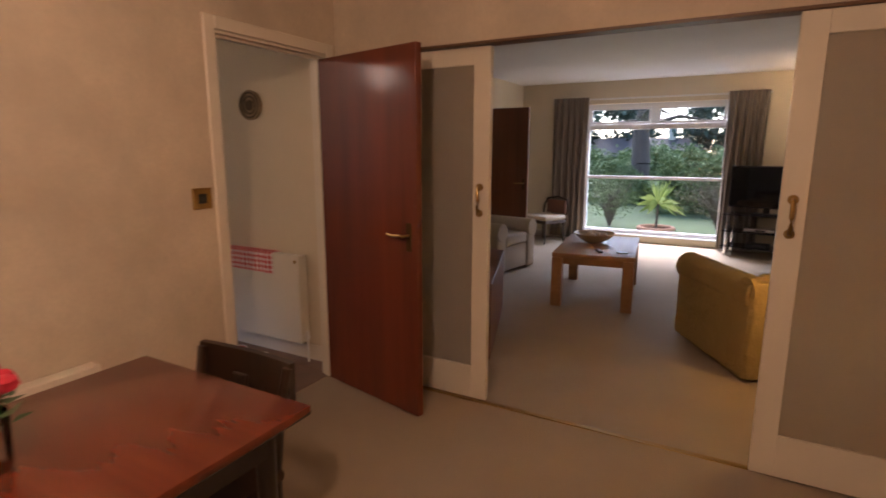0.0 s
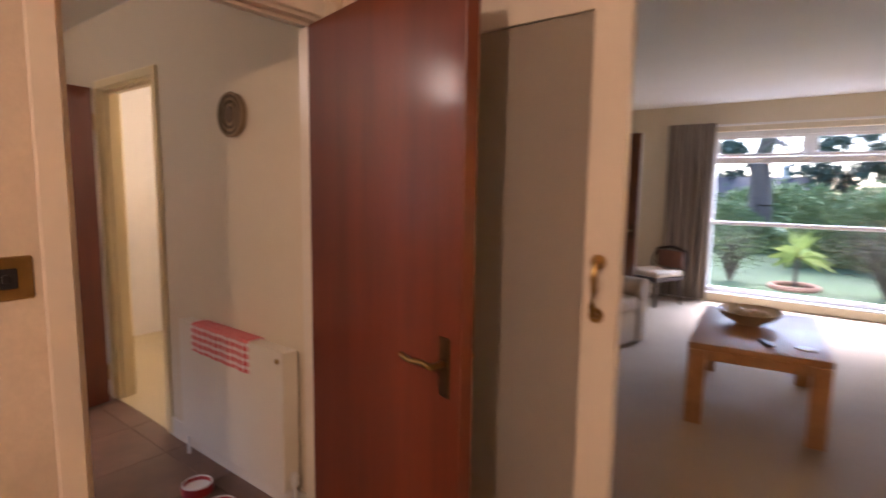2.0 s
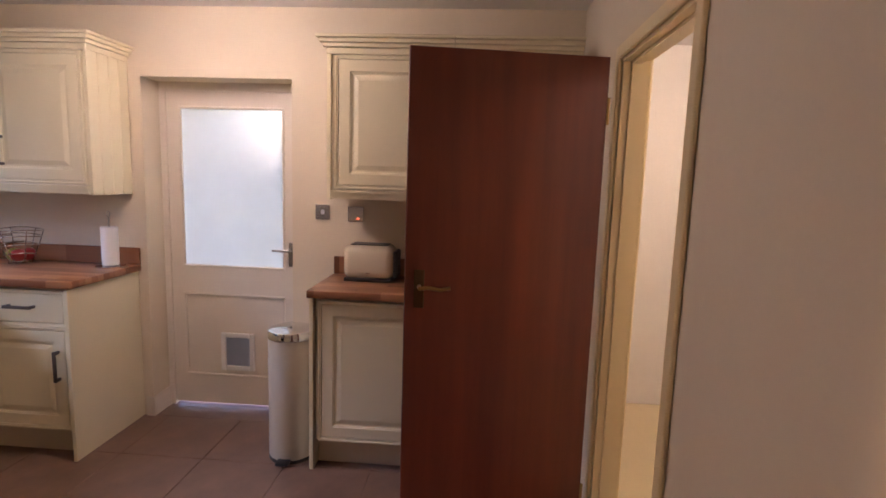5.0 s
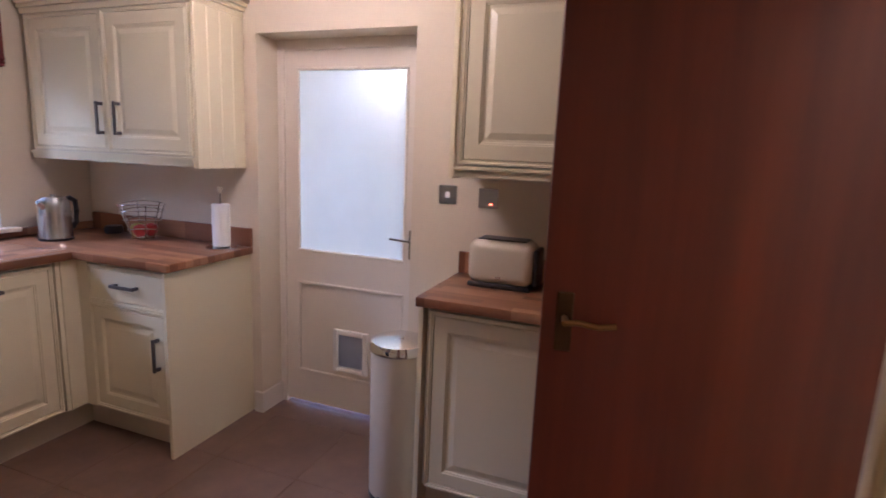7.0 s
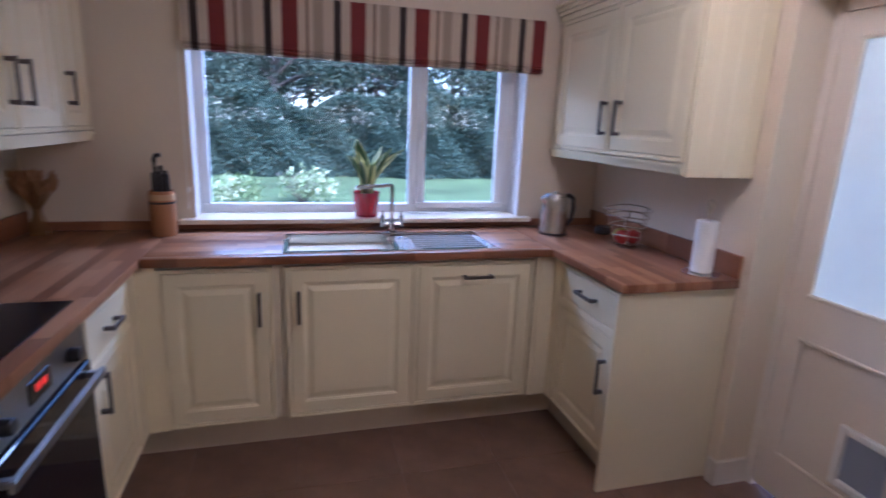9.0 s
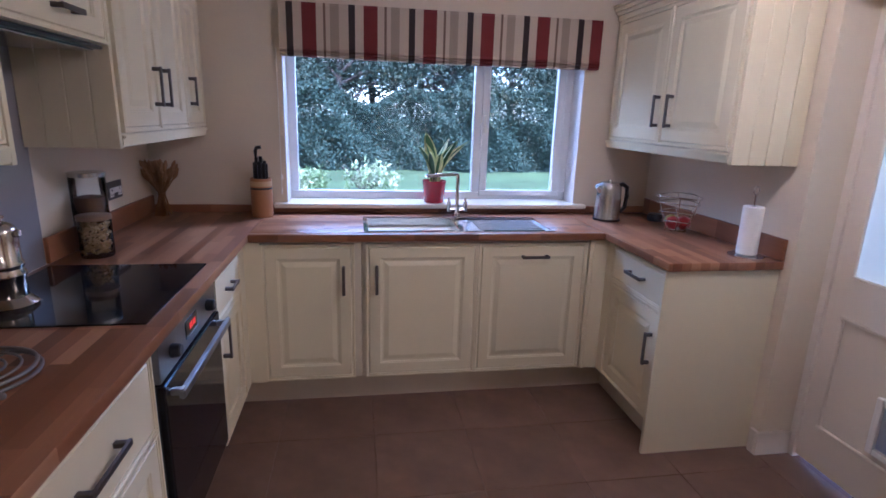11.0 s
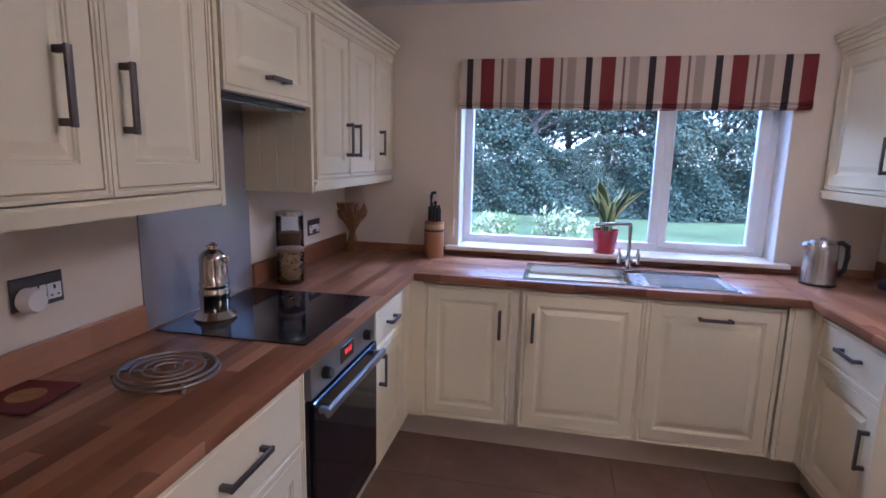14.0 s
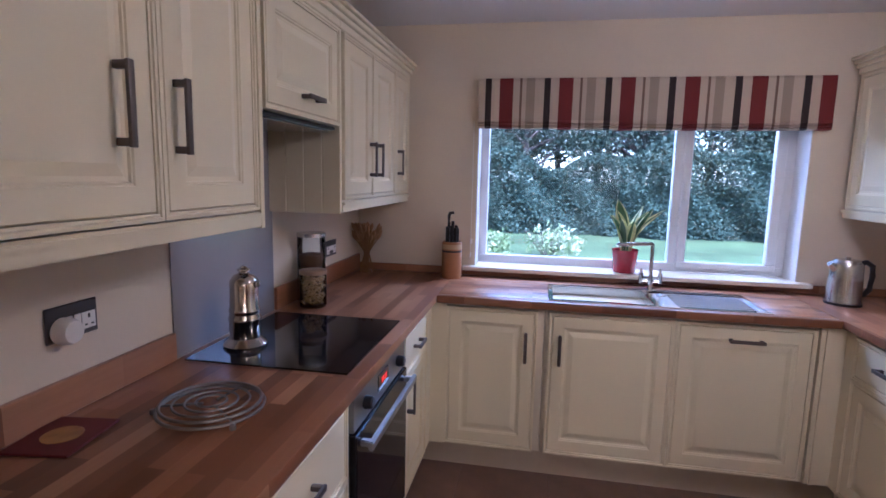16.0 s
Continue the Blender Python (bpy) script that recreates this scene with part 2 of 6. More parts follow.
BARK = plain("bark", (0.13, 0.10, 0.085), 0.95, var=0.4, big=5, fine=30, relief=0.9, dist=0.03)
HEDGE = leafy("hedge_leaf", (0.032, 0.054, 0.042), (0.075, 0.108, 0.082))
HEDGE2 = leafy("bright_hedge_leaf", (0.09, 0.14, 0.055), (0.27, 0.34, 0.17))
TREELEAF = leafy("tree_leaf", (0.036, 0.056, 0.044), (0.09, 0.115, 0.082))
VARIEG = leafy("variegated_leaf", (0.14, 0.21, 0.08), (0.42, 0.44, 0.30))
SPEARS = leafy("cordyline_leaf", (0.22, 0.30, 0.08), (0.60, 0.66, 0.25))
HEATHER = leafy("purple_grey_shrub_leaf", (0.06, 0.06, 0.035), (0.17, 0.15, 0.10))
INNER_SHADE = plain("hedge_inner_shade", (0.022, 0.042, 0.022), 1.0, var=0.3, relief=0.3)
SLATE = plain("roof_slate", (0.075, 0.072, 0.075), 0.95, var=0.2, fine=12, relief=0.3)
RENDER = plain("house_render", (0.55, 0.53, 0.48), 0.9, var=0.08, relief=0.2)


# ---- building helpers ----
def box(bm, x0, x1, y0, y1, z0, z1):
    m = Matrix.Translation(((x0 + x1) / 2, (y0 + y1) / 2, (z0 + z1) / 2)) @ Matrix.Diagonal((abs(x1 - x0), abs(y1 - y0), abs(z1 - z0), 1))
    return bmesh.ops.create_cube(bm, size=1, matrix=m)["verts"]


def boxes(*bs, bevel=0.0, seg=1):
    bm = bmesh.new()
    for b in bs:
        box(bm, *b)
    if bevel:
        bmesh.ops.bevel(bm, geom=bm.edges[:], offset=bevel, segments=seg, profile=0.5, affect="EDGES")
    return bm


def rod(bm, a, b, r, r2=None, seg=12):
    a, b = Vector(a), Vector(b)
    d = b - a
    m = Matrix.Translation((a + b) / 2) @ d.to_track_quat("Z", "Y").to_matrix().to_4x4()
    bmesh.ops.create_cone(bm, cap_ends=True, segments=seg, radius1=r, radius2=r if r2 is None else r2, depth=d.length, matrix=m)


def rods(*rs, seg=12):
    bm = bmesh.new()
    for r in rs:
        rod(bm, *r, seg=seg)
    return bm


def tube(bm, pts, r, seg=8, closed=False):
    """A round bar along a line of points."""
    pts = [Vector(p) for p in pts]
    rings, n = [], len(pts)
    for i, p in enumerate(pts):
        a = pts[(i - 1) % n] if closed or i else p
        b = pts[(i + 1) % n] if closed or i < n - 1 else p
        q = (b - a).to_track_quat("Z", "Y")
        rings.append([bm.verts.new(p + q @ Vector((math.cos(t) * r, math.sin(t) * r, 0))) for t in (2 * math.pi * k / seg for k in range(seg))])
    for i in range(n if closed else n - 1):
        A, B = rings[i], rings[(i + 1) % n]
        for k in range(seg):
            bm.faces.new((A[k], A[(k + 1) % seg], B[(k + 1) % seg], B[k]))
    if not closed:
        bm.faces.new(rings[0][::-1]); bm.faces.new(rings[-1])
    return bm


def lathe(profile, seg=28):
    """A turned shape from (radius, height) pairs."""
    bm = bmesh.new()
    rings = []
    for r, z in profile:
        rings.append([bm.verts.new((r * math.cos(2 * math.pi * k / seg), r * math.sin(2 * math.pi * k / seg), z)) for k in range(seg)] if r > 1e-5 else [bm.verts.new((0, 0, z))])
    for A, B in zip(rings, rings[1:]):
        for k in range(seg):
            a, b = A[k % len(A)], A[(k + 1) % len(A)]
            c, d = B[(k + 1) % len(B)], B[k % len(B)]
            vs = list(dict.fromkeys((a, b, c, d)))
            if len(vs) > 2:
                bm.faces.new(vs)
    return bm


def panel(w, h, profile, back=0.02, x=0.0, z=0.0):
    """A moulded board facing -y: nested rectangles of (inset, depth)."""
    bm = bmesh.new()
    rings = []
    for i, d in [(0, back)] + list(profile):
        rings.append([bm.verts.new(p) for p in ((x + i, d, z + i), (x + w - i, d, z + i), (x + w - i, d, z + h - i), (x + i, d, z + h - i))])
    for A, B in zip(rings, rings[1:]):
        for k in range(4):
            bm.faces.new((A[k], A[(k + 1) % 4], B[(k + 1) % 4], B[k]))
    bm.faces.new(rings[-1]); bm.faces.new(rings[0][::-1])
    return bm


def as_mesh(name, bm, material, smooth=False):
    bmesh.ops.recalc_face_normals(bm, faces=bm.faces[:])
    me = bpy.data.meshes.new(name)
    bm.to_mesh(me)
    bm.free()
    if smooth:
        me.shade_smooth()
        me.set_sharp_from_angle(angle=radians(35))
    me.materials.append(material)
    return me


def part(name, bm, material, parent, label="", smooth=False, m=None):
    ob = new(name, as_mesh(name, bm, material, smooth))
    ob.parent = parent
    if m is not None:
        ob.matrix_basis = m
    return tagged(ob, label=label)


def thing(name, m, label, category, group=""):
    ob = new(name)
    ob.empty_display_size = 0.1
    ob.matrix_basis = m
    return tagged(ob, label, category, group)


def solid(name, bm, material, label, category, m=None, smooth=False, kind="", group=""):
    ob = new(name, as_mesh(name, bm, material, smooth))
    if m is not None:
        ob.matrix_basis = m
    return tagged(ob, label, category, group, kind)


def structure(name, bm, material, label, category):
    return solid(name, bm, material, label, category, kind="structure")


# ---- the shell ----
KX0, KX1, KY0, KY1, KH = -5.995, -2.985, 0.03, 3.74, 2.40   # kitchen
DX0, DX1, DY0, DY1, DH = -2.885, 1.7, -0.9, 3.69, 2.42      # dining room
LX0, LX1, LY0, LY1, LH = -4.0, 0.27, 3.78, 9.80, 2.48       # living room
EX0, EX1 = -6.25, 1.95

# kitchen window wall, with its opening
WX0, WX1, WZ0, WZ1 = -5.50, -3.722, 0.985, 2.02
structure("wall_south", boxes((EX0, WX0, -0.25, KY0, -0.1, 2.6), (WX1, KX1 + 0.02, -0.25, KY0, -0.1, 2.6), (WX0, WX1, -0.25, KY0, -0.1, WZ0), (WX0, WX1, -0.25, KY0, WZ1, 2.6)), KIT_WALL, "cream painted kitchen window wall", "wall")
# kitchen outer wall, with the recess of the back door
BY0, BY1, BZ = 1.276, 2.152, 2.02
structure("wall_west", boxes((EX0, KX0, KY0, BY0, -0.1, 2.6), (EX0, KX0, BY1, KY1, -0.1, 2.6), (EX0, KX0, BY0, BY1, BZ, 2.6)), KIT_WALL, "cream painted wall round the back door", "wall")
# radiator wall, with the bathroom doorway
HX0, HX1, HZ = -5.17, -4.42, 1.985
structure("wall_north", boxes((EX0, HX0, KY1, KY1 + 0.1, -0.1, 2.6), (HX1, DX0, KY1, KY1 + 0.1, -0.1, 2.6), (HX0, HX1, KY1, KY1 + 0.1, HZ, 2.6)), KIT_WALL, "cream painted wall behind the radiator", "wall")
# wall between kitchen and dining room: two skins
OY0, OY1, OZ = 2.842, 3.605, 1.965
XM = -2.935
structure("wall_kitchen_side", boxes((KX1, XM, KY0, OY0, -0.1, 2.6), (KX1, XM, OY1, KY1, -0.1, 2.6), (KX1, XM, OY0, OY1, OZ, 2.6)), KIT_WALL, "cream painted wall behind the hob", "wall")
structure("wall_dining_side", boxes((XM, DX0, DY0, OY0, -0.1, 2.6), (XM, DX0, OY1, DY1 + 0.05, -0.1, 2.6), (XM, DX0, OY0, OY1, OZ, 2.6)), DIN_WALL, "mottled cream papered dining room wall", "wall")
# partition with the sliding doors
SX0, SX1, SZ = -2.50, 0.66, 1.955
structure("wall_partition", boxes((DX0, SX0, DY1, DY1 + 0.1, -0.1, 2.6), (SX1, EX1, DY1, DY1 + 0.1, -0.1, 2.6), (SX0, SX1, DY1, DY1 + 0.1, SZ, 2.6)), DIN_WALL, "cream papered wall above the sliding doors", "wall")
structure("wall_dining_east", boxes((DX1, EX1, DY0, DY1, -0.1, 2.6)), DIN_WALL, "cream papered dining room wall", "wall")
structure("wall_dining_south", boxes((XM, EX1, DY0 - 0.2, DY0, -0.1, 2.6)), DIN_WALL, "cream papered dining room wall", "wall")
# living room
VX0, VX1, VZ0, VZ1 = -2.93, -0.89, 0.10, 2.14
structure("wall_living_window", boxes((LX0 - 0.2, VX0, LY1, LY1 + 0.25, -0.1, 2.6), (VX1, LX1 + 0.25, LY1, LY1 + 0.25, -0.1, 2.6), (VX0, VX1, LY1, LY1 + 0.25, -0.1, VZ0), (VX0, VX1, LY1, LY1 + 0.25, VZ1, 2.6)), LIV_WALL, "cream wall round the picture window", "wall")
structure("wall_living_west", boxes((LX0 - 0.2, LX0, KY1 + 0.11, LY1, -0.1, 2.6)), LIV_WALL, "cream living room wall", "wall")
structure("wall_living_east", boxes((LX1, LX1 + 0.25, DY1 + 0.11, LY1, -0.1, 2.6)), CEIL, "pale chimney wall of the living room", "wall")
structure("ceiling_kitchen", boxes((EX0, XM, -0.25, KY1 + 0.05, KH, KH + 0.12)), CEIL, "white kitchen ceiling", "ceiling")
structure("ceiling_dining", boxes((XM, EX1, DY0 - 0.2, DY1 + 0.05, DH, DH + 0.12)), CEIL, "white dining room ceiling", "ceiling")
structure("ceiling_living", boxes((LX0 - 0.2, LX1 + 0.25, DY1 + 0.05, LY1 + 0.25, LH, LH + 0.12)), CEIL, "white living room ceiling", "ceiling")
structure("roof_slab", boxes((-6.45, XM, -0.4, 10.2, 2.62, 2.75), (XM, 2.15, -1.2, 10.2, 2.62, 2.75)), SLATE, "roof over the rooms", "roof")
structure("floor_dining", boxes((XM, EX1, DY0, DY1 + 0.02, -0.1, 0.0)), CARPET, "beige fitted carpet in the dining room", "floor")
structure("floor_living", boxes((LX0, LX1, DY1 + 0.04, LY1, -0.1, 0.0)), CARPET, "beige fitted carpet in the living room", "floor")
structure("floor_kitchen", boxes((EX0, XM - 0.002, KY0, KY1, -0.1, -0.004)), GROUT, "brown stone tiled kitchen floor", "floor")
structure("threshold", boxes((SX0, SX1, DY1 + 0.015, DY1 + 0.045, -0.02, 0.006), bevel=0.002), BRASS, "brass strip under the sliding doors", "trim")

# ---- kitchen: units ----
TOP = 0.94
FACE_S, FACE_E, FACE_W = 0.620, -3.583, -5.468


def handle(parent, x, z, length, upright, y=0.0):
    """Flat pewter bar on two stand-offs; front towards -y."""
    bm = bmesh.new()
    h = length / 2
    if upright:
        box(bm, x - 0.008, x + 0.008, y - 0.036, y - 0.027, z - h, z + h)
        for s in (-1, 1):
            box(bm, x - 0.007, x + 0.007, y - 0.030, y + 0.001, z + s * (h - 0.010) - 0.008, z + s * (h - 0.010) + 0.008)
    else:
        box(bm, x - h, x + h, y - 0.036, y - 0.027, z - 0.008, z + 0.008)
        for s in (-1, 1):
            box(bm, x + s * (h - 0.010) - 0.008, x + s * (h - 0.010) + 0.008, y - 0.030, y + 0.001, z - 0.007, z + 0.007)
    bmesh.ops.bevel(bm, geom=bm.edges[:], offset=0.0022, segments=2, profile=0.5, affect="EDGES")
    return part("handle", bm, PEWTER, parent, "dark pewter bar handle", True)


RAISED = ((0, 0.004), (0.003, 0.0), (0.056, 0.0), (0.059, 0.0035), (0.063, 0.0035), (0.066, 0.008), (0.076, 0.009), (0.100, 0.002))
FLAT = ((0, 0.004), (0.003, 0.0))


def front(parent, name, x0, x1, z0, z1, profile, hx=None, hz=None, hl=0.13, upright=True):
    """An inset door or drawer front with its beaded surround."""
    g = 0.018
    d = part(name, panel(x1 - x0 - 2 * g, z1 - z0 - 2 * g, profile, 0.02, x0 + g, z0 + g), CREAM, parent)
    if hx is not None:
        handle(d, hx, hz, hl, upright)
    bm, w = bmesh.new(), g - 0.002
    rings = [[bm.verts.new(p) for p in ((x0 + k, y, z0 + k), (x1 - k, y, z0 + k), (x1 - k, y, z1 - k), (x0 + k, y, z1 - k))] for k, y in ((0, 0.02), (0, -0.004), (0.008, -0.004), (0.010, 0.0), (w, 0.0), (w, 0.02))]
    for A, B in zip(rings, rings[1:] + rings[:1]):
        for k in range(4):
            bm.faces.new((A[k], A[(k + 1) % 4], B[(k + 1) % 4], B[k]))
    part("bead_surround", bm, CREAM, parent)
    return d


def base_unit(m, w, fronts, label, depth=0.55, plinth=True):
    u = thing("base_cabinet", m, label, "cabinet", "fitted kitchen base units")
    part("carcass", boxes((0.001, w - 0.001, 0.021, depth, 0.15, TOP - 0.045)), BODY, u)
    if plinth:
        part("plinth", boxes((0.0, w, 0.075, 0.09, 0.0, 0.149)), PLINTH, u, "buff plinth board")
    for f in fronts:
        front(u, *f)
    return u


def wall_unit(m, w, z0, z1, fronts, label, depth=0.30, pelmet=True, ends=(), plain_end=None):
    u = thing("wall_cabinet", m, label, "cabinet", "fitted kitchen wall units")
    part("carcass", boxes((0.001, w - 0.001, 0.021, depth, z0, z1)), BODY, u)
    for f in fronts:
        front(u, *f)
    a, b = (-0.02 if 0 in ends else 0.0), (w + 0.02 if 1 in ends else w)
    bm = bmesh.new()
    for k, (out, h0, h1) in enumerate(((0.004, 0.0, 0.03), (0.018, 0.03, 0.05), (0.032, 0.05, 0.07), (0.046, 0.07, 0.085))):
        box(bm, a - (out if 0 in ends else 0), b + (out if 1 in ends else 0), -out, depth, z1 + h0, z1 + h1)
    bmesh.ops.bevel(bm, geom=bm.edges[:], offset=0.003, segments=1, affect="EDGES")
    part("cornice", bm, CREAM, u, "stepped cream cornice")
    if pelmet:
        bm = bmesh.new()
        box(bm, 0.001, w - 0.001, 0.0, 0.03, z0 - 0.045, z0 - 0.001)
        box(bm, 0.001, w - 0.001, -0.010, 0.001, z0 - 0.018, z0 - 0.003)
        bmesh.ops.bevel(bm, geom=bm.edges[:], offset=0.004, segments=2, affect="EDGES")
        part("pelmet", bm, CREAM, u, "moulded cream light pelmet")
    for e in ends:
        bm = bmesh.new()
        x0, x1 = ((-0.020, 0.0) if e == 0 else (w, w + 0.020))
        n = 4
        s = (depth - 0.0) / n
        low = z0 - 0.05 if pelmet else z0
        box(bm, x0 + 0.004, x1 - 0.004, 0.004, depth, low + 0.002, z1)
        if e == plain_end:
            box(bm, x0, x1, 0.002, depth, low - 0.05, z1)
            part("end_panel", bm, CREAM, u, "plain cream end panel")
            continue
        ep = part("end_panel", bm, CREAM, u, "tongue-and-groove end panel")
        for i in range(n):
            part("board", boxes((x0, x1, 0.002 + i * s, 0.002 + (i + 1) * s - 0.005, low, z1), bevel=0.0015), CREAM, ep)
    return u


# south run, under the window (local x runs towards -x of the room)
S = lambda x: pose(x, FACE_S, 0, 0, 0, 180)
base_unit(S(-3.660), 0.490, [("door", 0.0, 0.455, 0.155, 0.885, RAISED, 0.40, 0.70, 0.15, True)], "cream raised-panel base cabinet beside the sink")
base_unit(S(-4.150), 0.603, [("door", 0.02, 0.602, 0.155, 0.885, RAISED, 0.075, 0.70, 0.15, True)], "cream raised-panel cabinet below the sink")
base_unit(S(-4.753), 0.610, [("door", 0.002, 0.600, 0.155, 0.885, RAISED, 0.305, 0.812, 0.15, False)], "cream integrated dishwasher front with a bar handle")
solid("corner_post", boxes((-5.468, -5.365, FACE_S - 0.02, FACE_S + 0.003, 0.15, TOP - 0.04), (-5.488, -5.468, FACE_S - 0.02, 0.695, 0.15, TOP - 0.04), (-5.40, -5.385, FACE_S + 0.003, FACE_S + 0.010, 0.15, TOP - 0.04)), CREAM, "cream filler post in the cabinet corner", "post")
solid("corner_post", boxes((-3.66, FACE_E, FACE_S - 0.02, FACE_S + 0.003, 0.15, TOP - 0.04), (FACE_E, FACE_E + 0.02, FACE_S - 0.02, 0.735, 0.15, TOP - 0.04)), CREAM, "cream filler post in the cabinet corner", "post")
solid("corner_plinth", boxes((-5.555, -5.3635, 0.53, 0.5445, 0.0, 0.149), (-5.558, -5.543, 0.5446, 0.66, 0.0, 0.149)), PLINTH, "buff plinth boards in the cabinet corner", "plinth")
solid("corner_plinth", boxes((-3.66, -3.494, 0.53, 0.5445, 0.0, 0.149), (-3.508, -3.493, 0.5446, 0.65, 0.0, 0.149)), PLINTH, "buff plinth boards in the cabinet corner", "plinth")
# east run, the hob side (local x runs towards the window)
E_ = lambda y: pose(FACE_E, y, 0, 0, 0, -90)
base_unit(E_(2.745), 0.94, [("drawer", 0.02, 0.925, 0.655, 0.885, FLAT, 0.60, 0.775, 0.19, False), ("drawer", 0.02, 0.925, 0.405, 0.652, RAISED, 0.60, 0.60, 0.19, False), ("drawer", 0.02, 0.925, 0.155, 0.402, RAISED, 0.60, 0.33, 0.19, False)], "cream three-drawer pan unit beside the oven")
base_unit(E_(1.165), 0.515, [("drawer", 0.0, 0.43, 0.70, 0.885, FLAT, 0.215, 0.79, 0.12, False), ("door", 0.0, 0.43, 0.155, 0.697, RAISED, 0.06, 0.60, 0.15, True)], "cream drawer-line cabinet between oven and corner")
end = solid("end_panel", boxes((-3.592, -2.99, 2.747, 2.767, 0.0, TOP - 0.041), bevel=0.002), CREAM, "plain cream end panel of the base units", "panel")
# west run (local x runs away from the window)
W_ = lambda y: pose(FACE_W, y, 0, 0, 0, 90)
base_unit(W_(0.66), 0.535, [("drawer", 0.03, 0.525, 0.70, 0.885, FLAT, 0.29, 0.80, 0.15, False), ("door", 0.03, 0.525, 0.155, 0.697, RAISED, 0.47, 0.50, 0.16, True)], "cream drawer-line cabinet with dark handles", 0.5)
solid("end_panel", boxes((-5.994, -5.440, 1.197, 1.217, 0.0, TOP - 0.041), bevel=0.002), CREAM, "plain cream end panel beside the back door", "panel")
# toaster side
base_unit(pose(-5.535, 2.425, 0, 0, 0, 90), 0.60, [("door", 0.02, 0.59, 0.155, 0.885, RAISED)], "cream raised-panel cabinet under the toaster", 0.44)
base_unit(pose(-5.535, 3.025, 0, 0, 0, 90), 0.60, [("door", 0.02, 0.59, 0.155, 0.885, RAISED)], "cream raised-panel cabinet behind the open door", 0.44)
solid("end_panel", boxes((-5.99, -5.520, 2.403, 2.423, 0.0, TOP - 0.041), bevel=0.002), CREAM, "plain cream end panel beside the bin", "panel")

# wall cupboards
XE = -3.305
wall_unit(pose(XE, 2.76, 0, 0, 0, -90), 0.995, 1.42, 2.09, [("door", 0.03, 0.585, 1.425, 2.085, RAISED, 0.475, 1.655, 0.162, True), ("door", 0.588, 0.975, 1.425, 2.085, RAISED, 0.640, 1.648, 0.162, True)], "cream double wall cabinet with pewter handles", 0.315, True, (0, 1), 0)
wall_unit(pose(XE, 1.742, 0, 0, 0, -90), 0.588, 1.715, 2.09, [("flap_door", 0.004, 0.584, 1.717, 2.085, RAISED, 0.31, 1.785, 0.13, False)], "cream flap-door cabinet over the cooker hood", 0.315, False)
wall_unit(pose(XE, 1.130, 0, 0, 0, -90), 1.09, 1.42, 2.09, [("door", 0.02, 0.40, 1.425, 2.085, RAISED, 0.36, 1.60, 0.16, True), ("door", 0.402, 0.78, 1.425, 2.085, RAISED, 0.465, 1.60, 0.16, True), ("door", 0.782, 1.08, 1.425, 2.085, RAISED, 0.85, 1.60, 0.14, True)], "cream wall cabinet run beside the window", 0.315, True, (0,))
wall_unit(pose(-5.672, 0.05, 0, 0, 0, 90), 1.135, 1.405, 2.09, [("door", 0.03, 0.58, 1.41, 2.085, RAISED, 0.550, 1.575, 0.16, True), ("door", 0.582, 1.125, 1.41, 2.085, RAISED, 0.670, 1.575, 0.16, True)], "cream double wall cabinet with a boarded end", 0.32, True, (1,))
wall_unit(pose(-5.64, 2.475, 0, 0, 0, 90), 0.60, 1.43, 2.08, [("door", 0.02, 0.595, 1.435, 2.075, RAISED)], "cream single wall cabinet above the toaster", 0.35, True, (0,))
wall_unit(pose(-5.64, 3.076, 0, 0, 0, 90), 0.60, 1.43, 2.08, [("door", 0.005, 0.595, 1.435, 2.075, RAISED)], "cream single wall cabinet behind the open door", 0.35, True)
hood = thing("cooker_hood", pose(-3.14, 1.45, 1.700), "slim dark integrated cooker hood under the flap cabinet", "cooker hood")
part("hood_body", boxes((-0.15, 0.145, -0.285, 0.285, 0.0, 0.013), bevel=0.004), BLACK, hood)
part("filter", boxes((-0.13, 0.12, -0.26, 0.26, -0.008, -0.001), bevel=0.002), STEEL, hood, "metal grease filter")

# worktops with upstands
U = 0.10


def worktop(name, slabs, ups, mat, label):
    w = thing(name, pose(0, 0, 0), label, "worktop")
    part("slab", boxes(*slabs, bevel=0.005, seg=2), mat, w, "", True)
    for u in ups:
        part("upstand", boxes(u, bevel=0.003), mat, w)
    return w


SXA, SXB, SYA, SYB = -5.17, -4.165, 0.205, 0.60
worktop("worktop", [(-5.435, -3.612, 0.032, SYA, TOP - 0.038, TOP), (-5.435, -3.612, SYB, 0.648, TOP - 0.038, TOP), (-5.435, SXA, SYA, SYB, TOP - 0.038, TOP), (SXB, -3.612, SYA, SYB, TOP - 0.038, TOP)],
        [(-5.98, -3.00, 0.031, 0.049, TOP + 0.001, 0.985)], WT_X, "brown block-wood laminate worktop round the sink")
worktop("worktop", [(-3.610, -2.988, 0.032, 2.772, TOP - 0.038, TOP)], [(-3.004, -2.987, 0.05, 1.12, TOP + 0.001, TOP + U), (-3.004, -2.987, 1.762, 2.772, TOP + 0.001, TOP + U - 0.01)], WT_Y, "brown block-wood laminate worktop with the hob")
worktop("worktop", [(-5.993, -5.437, 0.032, 1.235, TOP - 0.038, TOP)], [(-5.992, -5.975, 0.05, 1.235, TOP + 0.001, TOP + U)], WT_Y, "brown block-wood laminate worktop with the kettle")
worktop("worktop", [(-5.993, -5.503, 2.395, 3.738, TOP - 0.038, TOP)], [(-5.992, -5.975, 2.40, 3.735, TOP + 0.001, TOP + U)], WT_Y, "brown block-wood laminate worktop under the toaster")

